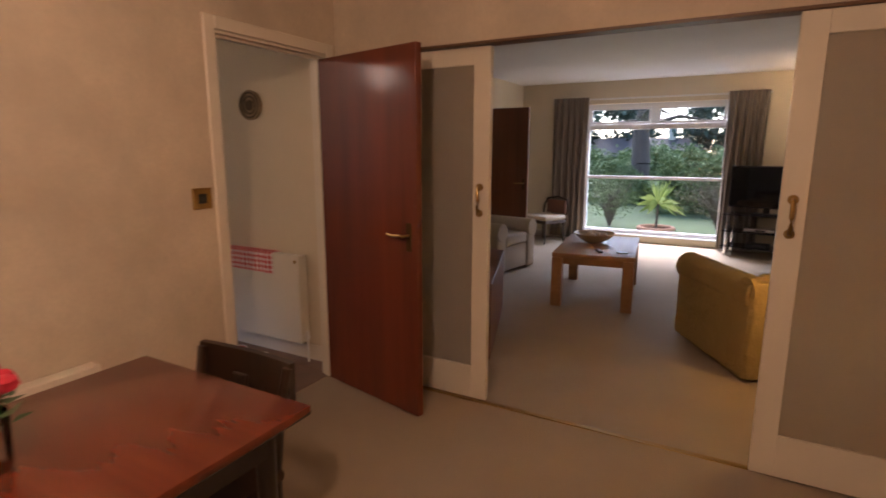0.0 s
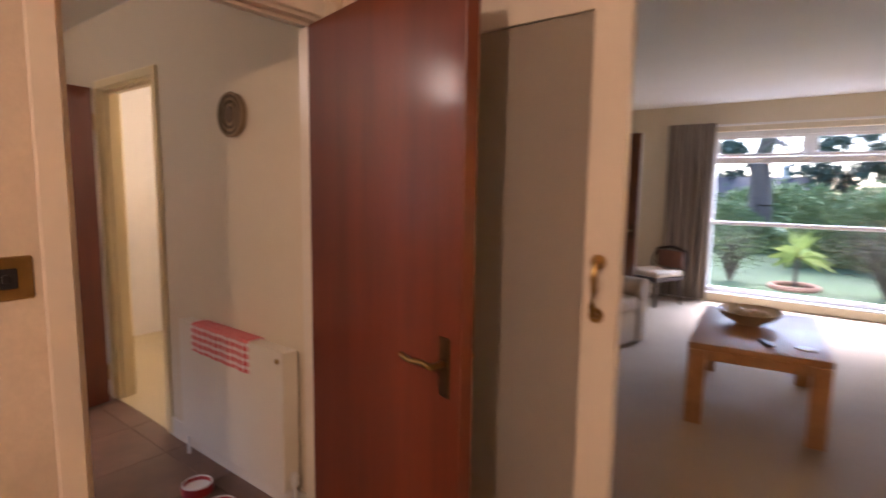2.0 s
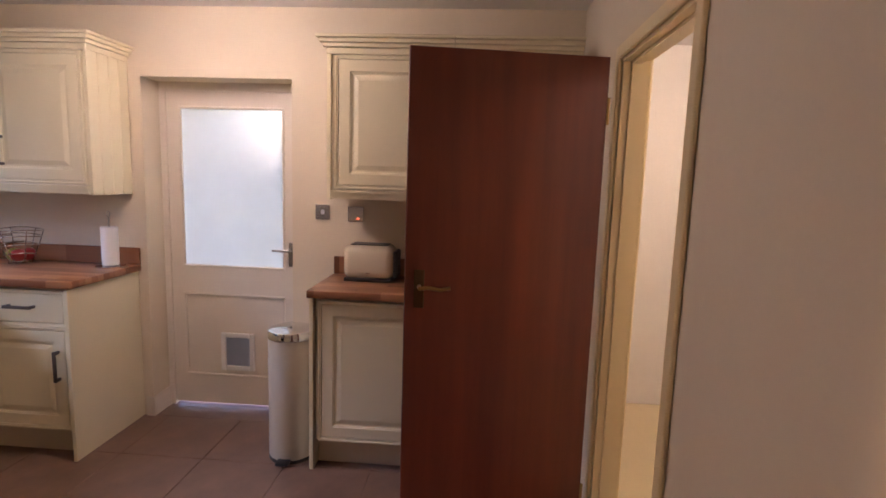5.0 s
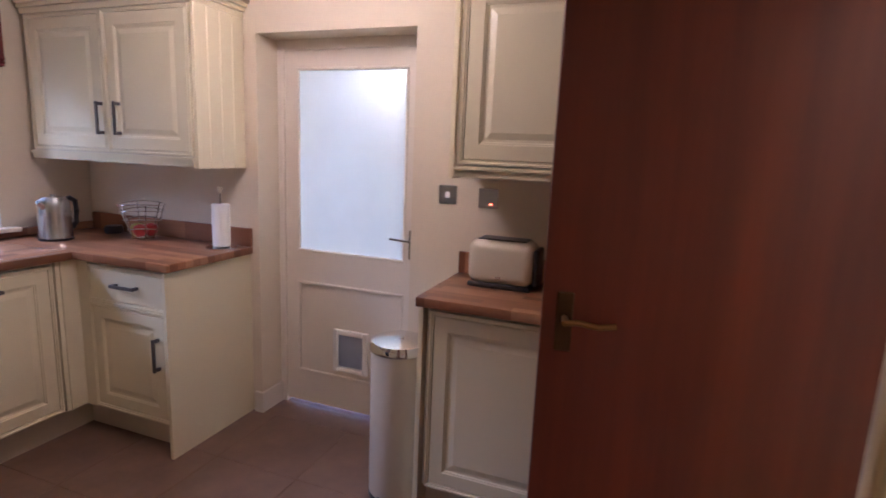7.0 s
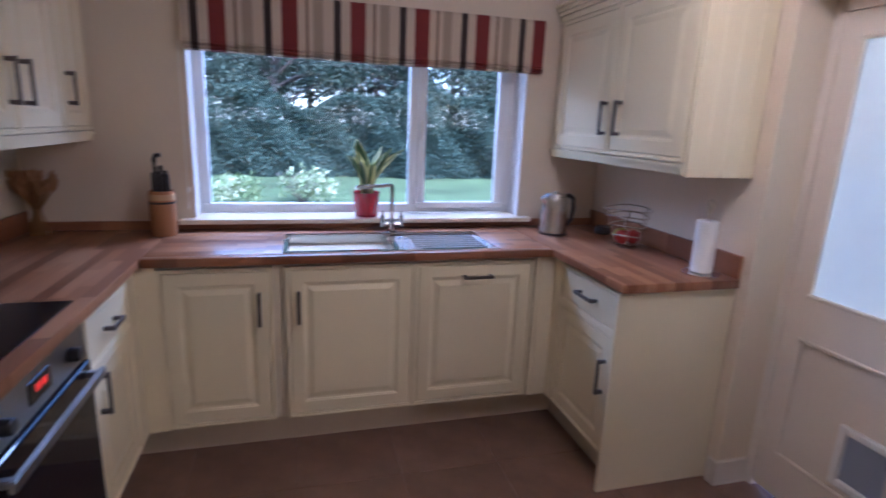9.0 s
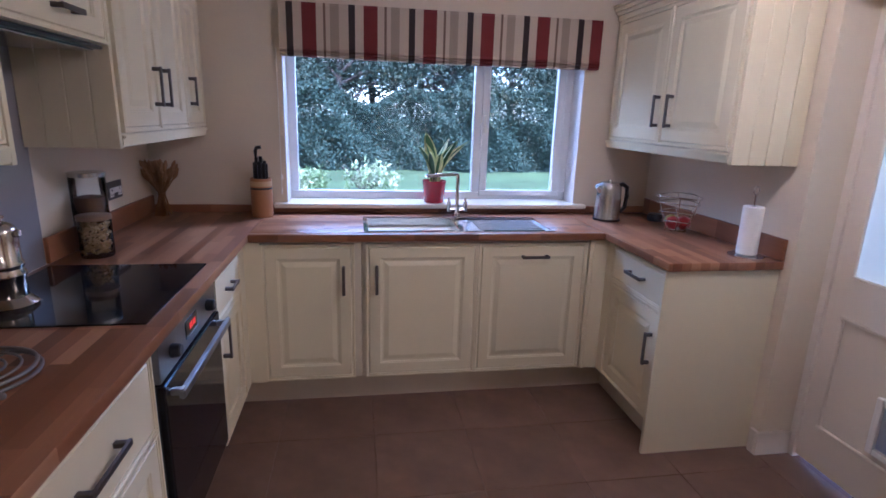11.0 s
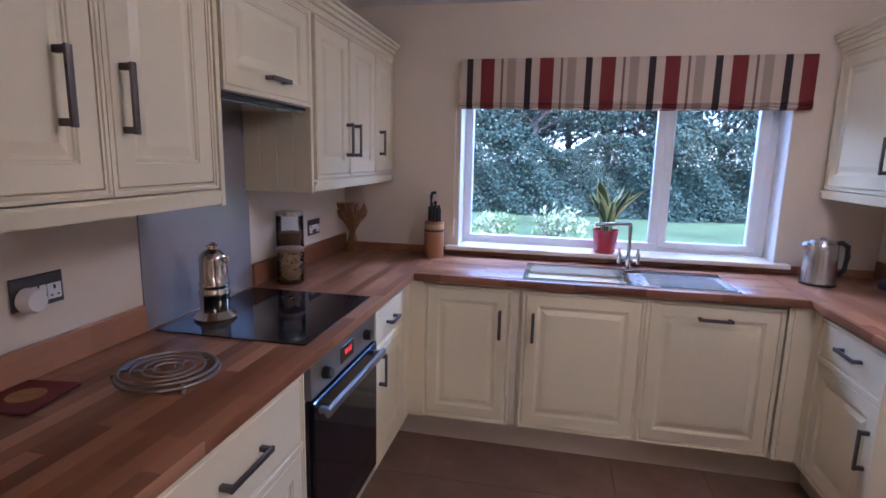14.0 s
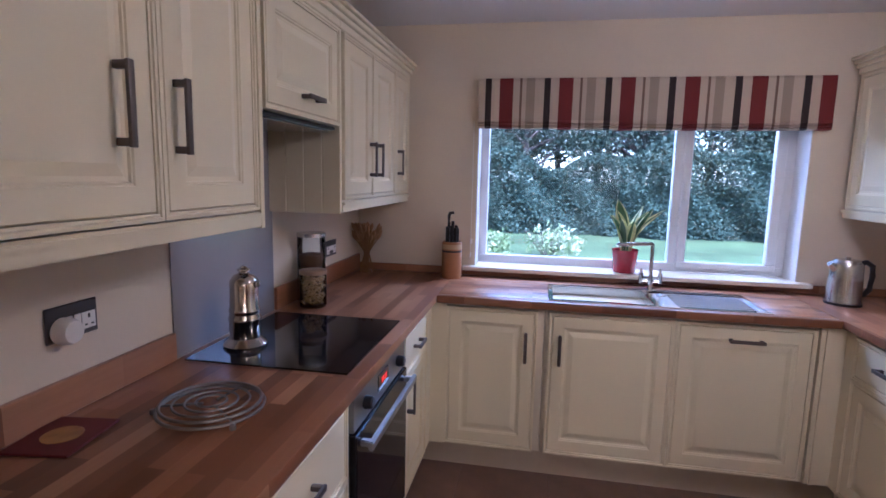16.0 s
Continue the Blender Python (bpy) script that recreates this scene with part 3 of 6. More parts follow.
# oven, hob, splashback
ov = thing("oven", pose(FACE_E, 1.803, 0, 0, 0, -90), "built-in stainless oven with a black glass door", "oven")
part("housing", boxes((0.0, 0.635, 0.021, 0.5, 0.15, TOP - 0.045)), BODY, ov)
part("plinth", boxes((0.0, 0.635, 0.075, 0.09, 0.0, 0.149)), PLINTH, ov)
part("control_panel", boxes((0.022, 0.615, -0.006, 0.02, 0.77, 0.888), bevel=0.003), OVENSTEEL, ov, "stainless control panel")
dr = part("oven_door", boxes((0.022, 0.615, -0.016, 0.02, 0.20, 0.765), bevel=0.004), BLACKGLASS, ov, "black glass oven door")
hb = bmesh.new()
box(hb, 0.035, 0.60, -0.062, -0.045, 0.715, 0.745)
for x in (0.06, 0.575):
    box(hb, x - 0.012, x + 0.012, -0.05, -0.015, 0.72, 0.74)
bmesh.ops.bevel(hb, geom=hb.edges[:], offset=0.004, segments=2, affect="EDGES")
part("handle", hb, OVENSTEEL, dr, "steel bar handle", True)
for x in (0.12, 0.50):
    part("knob", lathe([(0, 0), (0.019, 0), (0.022, 0.004), (0.020, 0.026), (0.016, 0.030), (0, 0.030)], 20), BLACK, ov, "black round knob", True, pose(x, -0.006, 0.83, 90))
ck = part("clock_display", boxes((0.255, 0.375, -0.009, -0.005, 0.802, 0.862), bevel=0.002), BLACKGLASS, ov)
part("digits", boxes((0.29, 0.30, -0.0105, -0.009, 0.825, 0.845), (0.305, 0.317, -0.0105, -0.009, 0.825, 0.845), (0.325, 0.335, -0.0105, -0.009, 0.825, 0.845), (0.34, 0.35, -0.0105, -0.009, 0.825, 0.845)), glow("red_digits", (1.0, 0.05, 0.02), 0.07), ck, "glowing red clock digits")
solid("hob", boxes((-3.560, -3.02, 1.155, 1.755, TOP + 0.0005, TOP + 0.006), bevel=0.0025, seg=2), BLACKGLASS, "black glass induction hob set on the worktop", "hob")
solid("splashback", boxes((-2.992, -2.986, 1.125, 1.757, TOP + 0.001, 1.70), bevel=0.001), SPLASH, "grey glass splashback behind the hob", "splashback")

# sink and tap
sk = thing("sink", pose(0, 0, 0), "stainless inset sink with a drainer", "sink")
bm = bmesh.new()
z1, z0 = TOP + 0.004, TOP - 0.16
BX0, BX1, BYA, BYB = -4.66, -4.185, 0.235, 0.575
box(bm, SXA, SXB, SYA - 0.004, BYA, TOP - 0.003, z1); box(bm, SXA, SXB, BYB, SYB + 0.004, TOP - 0.003, z1)
box(bm, BX1, SXB + 0.004, BYA, BYB, TOP - 0.003, z1); box(bm, BX0 - 0.03, BX0, BYA, BYB, TOP - 0.003, z1)
bmesh.ops.bevel(bm, geom=bm.edges[:], offset=0.0015, segments=1, affect="EDGES")
part("rim", bm, CHROME, sk, "bright sink rim")
bm = boxes((BX0 - 0.004, BX0, BYA, BYB, z0, TOP), (BX1, BX1 + 0.004, BYA, BYB, z0, TOP), (BX0, BX1, BYA - 0.004, BYA, z0, TOP), (BX0, BX1, BYB, BYB + 0.004, z0, TOP), (BX0, BX1, BYA, BYB, z0 - 0.004, z0))
part("bowl", bm, STEEL, sk)
dn = part("drainer", boxes((SXA, BX0 - 0.03, BYA, BYB, TOP - 0.012, TOP - 0.006)), STEEL, sk, "ribbed drainer")
for i in range(7):
    y = BYA + 0.045 + i * 0.042
    part("rib", boxes((SXA + 0.04, BX0 - 0.12, y - 0.006, y + 0.006, TOP - 0.0065, TOP - 0.001), bevel=0.0015), STEEL, dn)
part("waste", lathe([(0, 0), (0.022, 0), (0.024, 0.004), (0.012, 0.008), (0, 0.008)], 20), CHROME, sk, "", True, pose(BX0 - 0.09, 0.29, TOP - 0.006))
tp = thing("tap", pose(-4.715, 0.165, TOP), "chrome bridge mixer tap with a square spout", "tap")
bm = tube(bmesh.new(), [(0, 0, 0.0), (0, 0, 0.235), (0.002, 0.001, 0.246), (0.012, 0.008, 0.250), (0.19, 0.09, 0.250), (0.20, 0.095, 0.243)], 0.0105, 12)
part("spout", bm, CHROME, tp, "", True)
part("base", lathe([(0, 0), (0.027, 0), (0.027, 0.008), (0.017, 0.014), (0.017, 0.05), (0, 0.05)], 20), CHROME, tp, "", True)
part("bridge", rods(((-0.05, 0, 0.045), (0.05, 0, 0.045), 0.011)), CHROME, tp, "", True)
for s in (-0.05, 0.05):
    part("lever", rods(((s, 0, 0.03), (s, 0, 0.085), 0.013), ((s, 0, 0.085), (s, 0, 0.11), 0.007)), CHROME, tp, "", True)

# ---- kitchen: window, blind, back door ----
FY0, FY1 = -0.185, -0.125
wd = tagged(thing("window_1", pose(0, 0, 0), "white plastic two-light kitchen window", "window"), kind="structure")
part("window_frame", boxes((WX0, WX1, FY0, FY1, WZ0 + 0.012, WZ0 + 0.062), (WX0, WX1, FY0, FY1, WZ1 - 0.06, WZ1), (WX0, WX0 + 0.055, FY0, FY1, WZ0 + 0.062, WZ1 - 0.06), (WX1 - 0.055, WX1, FY0, FY1, WZ0 + 0.062, WZ1 - 0.06), (-4.958, -4.860, FY0, FY1, WZ0 + 0.062, WZ1 - 0.06), bevel=0.004), PVC, wd)
sash = part("sash", boxes((-5.445, -4.905, FY1 - 0.03, FY1 + 0.018, 1.020, 1.060), (-5.445, -4.905, FY1 - 0.03, FY1 + 0.018, 1.915, 1.955), (-5.445, -5.392, FY1 - 0.03, FY1 + 0.018, 1.060, 1.915), (-4.952, -4.905, FY1 - 0.03, FY1 + 0.018, 1.060, 1.915), bevel=0.005), PVC, wd, "opening sash")
part("catch", boxes((-4.938, -4.918, FY1 + 0.018, FY1 + 0.04, 1.42, 1.53), (-4.936, -4.920, FY1 + 0.03, FY1 + 0.052, 1.45, 1.47), bevel=0.003), WHITEPL, sash, "white handle")
p1 = part("pane", boxes((-4.865, WX1 - 0.05, -0.155, -0.151, WZ0 + 0.06, WZ1 - 0.055)), GLASS, wd)
p2 = part("pane", boxes((-5.395, -4.949, -0.145, -0.141, 1.055, 1.92)), GLASS, wd)
p1.visible_shadow = p2.visible_shadow = False
part("window_sill", boxes((-5.565, -3.655, -0.124, 0.085, WZ0 - 0.014, WZ0 + 0.012), bevel=0.006, seg=2), TRIM, wd, "white painted sill board")
for x in (WX0 + 0.0005, WX1 - 0.0065):
    part("reveal_lining", boxes((x, x + 0.006, -0.124, KY0 + 0.001, WZ0 + 0.013, WZ1)), PVC, wd)
bl = thing("roman_blind", pose(-3.725, 0.032, 0), "striped red, cream and brown roman blind, drawn up", "blind")
bm = bmesh.new()
prof = [(0.0, 2.085), (0.052, 2.085), (0.056, 2.07), (0.056, 1.86), (0.062, 1.845), (0.05, 1.838), (0.062, 1.83), (0.048, 1.822), (0.058, 1.815), (0.02, 1.81), (0.0, 1.82)]
NX = 40
cols = []
for i in range(NX + 1):
    x = -1.835 * i / NX
    dz = -0.012 * (1 - abs(2 * i / NX - 1)) * 0.6
    cols.append([bm.verts.new((x, y + (0.002 * math.sin(i * 1.7 + z * 30) if z < 1.9 and y > 0.03 else 0), z + (dz if z < 1.9 else 0))) for y, z in prof])
for A, B in zip(cols, cols[1:]):
    for k in range(len(prof)):
        bm.faces.new((A[k], A[(k + 1) % len(prof)], B[(k + 1) % len(prof)], B[k]))
bm.faces.new(cols[0]); bm.faces.new(cols[-1][::-1])
part("blind_cloth", bm, BLIND, bl)
part("cord", rods(((0.025, 0.02, 1.85), (0.025, 0.02, 1.05), 0.002), ((0.025, 0.012, 1.08), (0.025, 0.026, 1.05), 0.005), seg=6), WHITEPL, bl, "white pull cord")
part("cord_cleat", boxes((0.018, 0.032, -0.001, 0.014, 1.13, 1.16), bevel=0.003), WHITEPL, bl)

bd = tagged(thing("door_1", pose(-6.176, BY0, 0, 0, 0, 90), "cream half-glazed back door with a cat flap", "door"), kind="structure")
BW = BY1 - BY0
GX0, GX1, GZ0, GZ1 = 0.11, 0.765, 0.905, 1.885
part("door_leaf", boxes((0.035, GX0, 0.0, 0.045, 0.02, 1.98), (GX1, BW - 0.035, 0.0, 0.045, 0.02, 1.98), (GX0, GX1, 0.0, 0.045, GZ1, 1.98), (GX0, GX1, 0.0, 0.045, 0.74, GZ0), (GX0, GX1, 0.0, 0.045, 0.02, 0.20), (GX0, GX1, 0.012, 0.034, 0.20, 0.74)), TRIM, bd)
bm = bmesh.new()
for a, b_, z0_, z1_ in ((GX0, GX1, GZ0, GZ1), (GX0, GX1, 0.20, 0.74)):
    box(bm, a, b_, -0.004, 0.012, z0_, z0_ + 0.016); box(bm, a, b_, -0.004, 0.012, z1_ - 0.016, z1_)
    box(bm, a, a + 0.016, -0.004, 0.012, z0_ + 0.016, z1_ - 0.016); box(bm, b_ - 0.016, b_, -0.004, 0.012, z0_ + 0.016, z1_ - 0.016)
bmesh.ops.bevel(bm, geom=bm.edges[:], offset=0.004, segments=1, affect="EDGES")
part("panel_moulding", bm, TRIM, bd)
part("pane", boxes((GX0, GX1, 0.016, 0.021, GZ0, GZ1)), DOORGLASS, bd, "obscured glass pane")
part("door_frame", boxes((0.0, 0.038, -0.015, 0.06, 0.0, BZ), (BW - 0.038, BW, -0.015, 0.06, 0.0, BZ), (0.038, BW - 0.038, -0.015, 0.06, 1.972, BZ), bevel=0.002), TRIM, bd)
dh = part("door_handle", rods(((BW - 0.075, -0.001, 1.03), (BW - 0.075, -0.045, 1.03), 0.009), ((BW - 0.07, -0.045, 1.03), (BW - 0.175, -0.05, 1.035), 0.007)), STEEL, bd, "steel lever handle", True)
part("backplate", boxes((BW - 0.09, BW - 0.06, -0.006, -0.0005, 0.93, 1.08), bevel=0.003), STEEL, bd)
cf = part("cat_flap", boxes((0.345, 0.375, -0.012, 0.011, 0.245, 0.49), (0.53, 0.56, -0.012, 0.011, 0.245, 0.49), (0.375, 0.53, -0.012, 0.011, 0.245, 0.275), (0.375, 0.53, -0.012, 0.011, 0.46, 0.49), bevel=0.006, seg=2), WHITEPL, bd, "white plastic cat flap frame")
part("flap", boxes((0.377, 0.528, 0.0, 0.004, 0.277, 0.458)), obscure_glass("cat_flap_plastic", (0.55, 0.62, 0.75), 30), cf, "bluish clear flap")
structure("baseboard", boxes((-5.994, -5.978, 1.236, BY0 - 0.001, 0.0, 0.12), (-6.16, -5.978, BY0 - 0.0005, BY0 + 0.015, 0.0, 0.12), (-6.16, -5.978, BY1 - 0.015, BY1 - 0.001, 0.0, 0.12), bevel=0.003), TRIM, "white skirting board by the back door", "baseboard")
structure("baseboard", boxes((-4.37, -2.99, KY1 - 0.016, KY1 - 0.001, 0.0, 0.11), bevel=0.003), TRIM, "white skirting board under the radiator", "baseboard")
structure("step_outside", boxes((-8.6, EX0, 1.0, 2.6, -0.2, -0.05)), RENDER, "concrete step outside the back door", "step")

# ---- doors and frames ----
def lever(parent, x, z, y, s):
    """Backplate and curved lever on one face; s is the side of the face."""
    h = part("door_handle", boxes((x - 0.02, x + 0.02, min(y, y + s * 0.006), max(y, y + s * 0.006), z - 0.085, z + 0.065), bevel=0.003), OLDBRASS, parent, "darkened brass backplate", True)
    bm = rods(((x, y, z), (x, y + s * 0.05, z), 0.008))
    tube(bm, [(x, y + s * 0.048, z), (x + 0.03, y + s * 0.05, z + 0.004), (x + 0.075, y + s * 0.05, z - 0.004), (x + 0.115, y + s * 0.05, z + 0.003)], 0.0075)
    part("lever", bm, BRASS, h, "curved brass lever", True)


def flush_door(name, m, w, h, material, label, lz=0.99):
    """A flush door; local x from the free edge to the hinge, face on both sides."""
    d = tagged(thing(name, m, label, "door"), kind="structure")
    part("door_leaf", boxes((0, w, -0.02, 0.02, 0.008, h), bevel=0.002), material, d)
    for s in (-1, 1):
        lever(d, 0.055, lz, 0.02 * s, s)
    for z in (0.2, h - 0.2):
        part("hinge", rods(((w + 0.004, -0.02, z - 0.05), (w + 0.004, -0.02, z + 0.05), 0.006)), BRASS, d, "", True)
    return d


def leaf_pose(free, hinge):
    a = math.degrees(math.atan2(hinge[1] - free[1], hinge[0] - free[0]))
    return pose(free[0], free[1], 0, 0, 0, a)


flush_door("door_2", leaf_pose((-2.135, 3.402), (-2.895, 3.572)), 0.775, 1.925, REDWOOD, "red-brown varnished flush door standing open")
flush_door("door_3", leaf_pose((-5.024, 2.943), (-5.160, 3.690)), 0.755, 1.975, REDWOOD, "red-brown varnished flush bathroom door standing open", 1.09)
flush_door("door_4", leaf_pose((-3.20, 7.93), (-3.97, 7.93)), 0.77, 1.98, BROWNDOOR, "dark brown flush living room door standing open")


def arch(name, axis, a0, a1, top, face0, face1, label, w=0.06, paint=TRIM):
    """Lining and architraves of a doorway through a wall."""
    f = tagged(thing(name, pose(0, 0, 0), label, "door frame"), kind="structure")
    def b(u0, u1, v0, v1, z0, z1):
        return (v0, v1, u0, u1, z0, z1) if axis == "y" else (u0, u1, v0, v1, z0, z1)
    part("lining", boxes(b(a0, a0 + 0.022, face0, face1, 0, top), b(a1 - 0.022, a1, face0, face1, 0, top), b(a0 + 0.022, a1 - 0.022, face0, face1, top - 0.022, top)), paint, f)
    vm = (face0 + face1) / 2
    part("door_stop", boxes(b(a0 + 0.0225, a0 + 0.034, vm - 0.02, vm + 0.015, 0, top - 0.034), b(a1 - 0.034, a1 - 0.0225, vm - 0.02, vm + 0.015, 0, top - 0.034), b(a0 + 0.0225, a1 - 0.0225, vm - 0.02, vm + 0.015, top - 0.034, top - 0.0225)), paint, f)
    for v0, v1 in ((face0 - 0.016, face0 - 0.001), (face1 + 0.001, face1 + 0.016)):
        part("architrave", boxes(b(a0 - w + 0.01, a0 + 0.01, v0, v1, 0, top + w - 0.01), b(a1 - 0.01, a1 + w - 0.01, v0, v1, 0, top + w - 0.01), b(a0 + 0.01, a1 - 0.01, v0, v1, top - 0.01, top + w - 0.01), bevel=0.004), paint, f)
    return f


arch("door_frame_1", "y", OY0, OY1, OZ, KX1, DX0, "white painted frame between dining room and kitchen")
arch("door_frame_2", "x", HX0, HX1, HZ, KY1, KY1 + 0.1, "yellow-cream painted bathroom door frame", 0.05, YELLOWTRIM)

# ---- sliding doors ----
def sliding(name, x0, x1, y, hx, label):
    d = tagged(thing(name, pose(0, y, 0), label, "sliding door"), kind="structure")
    a = 0.095
    part("door_frame", boxes((x0, x0 + a, -0.017, 0.017, 0.008, SZ - 0.012), (x1 - a, x1, -0.017, 0.017, 0.008, SZ - 0.012), (x0 + a, x1 - a, -0.017, 0.017, 0.008, 0.20), (x0 + a, x1 - a, -0.017, 0.017, SZ - 0.10, SZ - 0.012), bevel=0.002), TRIM, d)
    part("pane", boxes((x0 + a, x1 - a, -0.003, 0.003, 0.20, SZ - 0.10)), SLIDEGLASS, d, "obscured grey-green glass")
    bm = tube(bmesh.new(), [(hx, -0.018, 1.085), (hx, -0.04, 1.09), (hx, -0.052, 1.115), (hx, -0.045, 1.155), (hx, -0.052, 1.195), (hx, -0.04, 1.22), (hx, -0.018, 1.225)], 0.009)
    for z in (1.085, 1.225):
        rod(bm, (hx, -0.024, z), (hx, -0.017, z), 0.02, seg=16)
    part("pull_handle", bm, BRASS, d, "brass pull handle", True)
    return d


sliding("door_5", -2.50, -1.902, DY1 + 0.055, -1.955, "white sliding door with obscured glass, pushed back")
sliding("door_6", -0.593, 0.06, DY1 + 0.018, -0.548, "white sliding door with obscured glass")
sliding("door_7", 0.02, 0.658, DY1 + 0.055, 0.60, "white sliding door with obscured glass, at the side")
structure("sliding_track", boxes((SX0, SX1, DY1 - 0.012, DY1 + 0.0, SZ - 0.010, SZ + 0.004), (SX0, SX1, DY1, DY1 + 0.08, SZ - 0.01, SZ - 0.001), bevel=0.002), wood("track_wood", (0.10, 0.05, 0.02), (0.2, 0.1, 0.05), 0.4, 0), "brown wooden head track of the sliding doors", "trim")

# ---- kitchen: small things ----
def smooth_thing(name, m, label, category, bits, group=""):
    t = thing(name, m, label, category, group)
    for nm, bm, mat_, lab in bits:
        part(nm, bm, mat_, t, lab, True)
    return t


def socket(name, m, w, rockers, label, body=STEEL):
    """A wall plate facing -y with switches and pin holes."""
    s = thing(name, m, label, "socket")
    part("plate", boxes((-w / 2, w / 2, -0.006, 0.0, -0.043, 0.043), bevel=0.0025), body, s, "", True)
    for x, kind in rockers:
        if kind == "switch":
            part("rocker", boxes((x - 0.010, x + 0.010, -0.010, -0.006, -0.013, 0.013), bevel=0.002), WHITEPL, s)
        else:
            part("insert", boxes((x - 0.02, x + 0.02, -0.0075, -0.006, -0.03, 0.012), bevel=0.001), WHITEPL, s)
            part("pin_holes", boxes((x - 0.003, x + 0.003, -0.0085, -0.0076, -0.004, 0.007), (x - 0.013, x - 0.006, -0.0085, -0.0076, -0.022, -0.018), (x + 0.006, x + 0.013, -0.0085, -0.0076, -0.022, -0.018)), BLACK, s)
    return s


DARKPLATE = plain("dark_nickel_plate", (0.11, 0.10, 0.10), 0.35, metal=0.8, var=0.1, relief=0.02)
s1 = socket("double_socket", pose(KX1 - 0.001, 2.112, 1.165, 0, 0, -90), 0.146, [(-0.012, "switch"), (0.012, "switch"), (0.045, "pins")], "dark nickel double socket with a white plug-in", DARKPLATE)
smooth_thing("plug_in_freshener", pose(KX1 - 0.008, 2.15, 1.150, 0, -90, 0), "round white plug-in on the wall socket", "plug", [("body", lathe([(0, 0), (0.026, 0), (0.032, 0.006), (0.032, 0.03), (0.026, 0.042), (0, 0.045)], 24), WHITEPL, "")])
socket("double_socket", pose(KX1 - 0.001, 0.49, 1.13, 0, 0, -90), 0.146, [(-0.04, "pins"), (-0.01, "switch"), (0.012, "switch"), (0.045, "pins")], "dark nickel double socket above the worktop", DARKPLATE)
socket("light_switch", pose(KX0 + 0.001, 2.33, 1.29, 0, 0, 90), 0.086, [(0.0, "switch")], "steel light switch plate by the back door")
sw = socket("cooker_switch", pose(KX0 + 0.001, 2.52, 1.285, 0, 0, 90), 0.09, [], "steel fused switch plate under the wall cabinet")
part("neon", boxes((0.008, 0.020, -0.0085, -0.006, -0.028, -0.022)), glow("red_neon", (1, 0.12, 0.04), 1.5), sw, "small red neon")

# kettle
k = thing("kettle", pose(-5.615, 0.27, TOP), "brushed steel kettle with a black handle", "kettle")
part("body", lathe([(0, 0.0), (0.076, 0.0), (0.077, 0.02), (0.076, 0.022), (0.073, 0.12), (0.069, 0.205), (0.065, 0.212), (0, 0.214)], 32), STEEL, k, "", True)
part("lid", lathe([(0, 0), (0.061, 0), (0.055, 0.012), (0.012, 0.016), (0.012, 0.026), (0, 0.027)], 28), STEEL, k, "", True, pose(0, 0, 0.213))
part("spout", rods(((0.05, 0.01, 0.175), (0.088, 0.02, 0.207), 0.024, 0.014)), STEEL, k, "", True)
part("handle", tube(bmesh.new(), [(-0.055, 0, 0.208), (-0.085, 0, 0.215), (-0.112, 0, 0.198), (-0.118, 0, 0.15), (-0.112, 0, 0.08), (-0.09, 0, 0.055), (-0.07, 0, 0.05)], 0.013, 10), BLACK, k, "black plastic handle", True)
part("base", lathe([(0, 0), (0.08, 0), (0.08, 0.012), (0, 0.012)], 28), BLACK, k, "", True, pose(0, 0, -0.0))
# round black speaker, fruit basket, kitchen roll
smooth_thing("smart_speaker", pose(-5.92, 0.30, TOP), "small round black speaker in the worktop corner", "speaker", [("body", lathe([(0, 0), (0.044, 0), (0.05, 0.012), (0.05, 0.03), (0.042, 0.043), (0, 0.046)], 24), BLACK, "")])
fb = thing("fruit_basket", pose(-5.86, 0.60, TOP), "chrome wire fruit basket", "basket")
for r, z in ((0.055, 0.012), (0.075, 0.06), (0.092, 0.11), (0.108, 0.16), (0.118, 0.195)):
    part("wire_ring", tube(bmesh.new(), [(r * math.cos(a), r * math.sin(a), z + 0.006 * math.sin(2 * a)) for a in [i * math.pi / 14 for i in range(28)]], 0.0034, 6, True), CHROME, fb, "", True)
for i in range(6):
    a = i * math.pi / 3
    part("wire_rib", tube(bmesh.new(), [(r * math.cos(a), r * math.sin(a), z) for r, z in ((0.02, 0.004), (0.055, 0.012), (0.092, 0.11), (0.118, 0.195))], 0.003, 6), CHROME, fb, "", True)
APPLE = plain("apple_skin", (0.45, 0.03, 0.025), 0.35, var=0.3, big=12)
APPLE2 = plain("green_apple_skin", (0.35, 0.32, 0.05), 0.35, var=0.3, big=12)
for x, y, c, lab in ((0.028, 0.015, APPLE, "red apple in the wire basket"), (-0.035, 0.02, APPLE, "red apple in the wire basket"), (0.0, -0.04, APPLE2, "yellow-green apple in the wire basket")):
    solid("apple", lathe([(0, 0.008), (0.018, 0.0), (0.034, 0.02), (0.037, 0.038), (0.03, 0.058), (0.014, 0.066), (0.0, 0.058)], 18), c, lab, "fruit", pose(-5.86 + x, 0.60 + y, TOP + 0.018), True, group="apples in the basket")
kr = thing("kitchen_roll", pose(-5.885, 1.125, TOP), "white kitchen roll on a chrome stand", "kitchen roll")
part("roll", lathe([(0.018, 0.01), (0.041, 0.01), (0.044, 0.014), (0.044, 0.226), (0.041, 0.23), (0.018, 0.23)], 32), plain("tissue", (0.83, 0.80, 0.76), 0.95, var=0.03, relief=0.3), kr, "white paper roll", True)
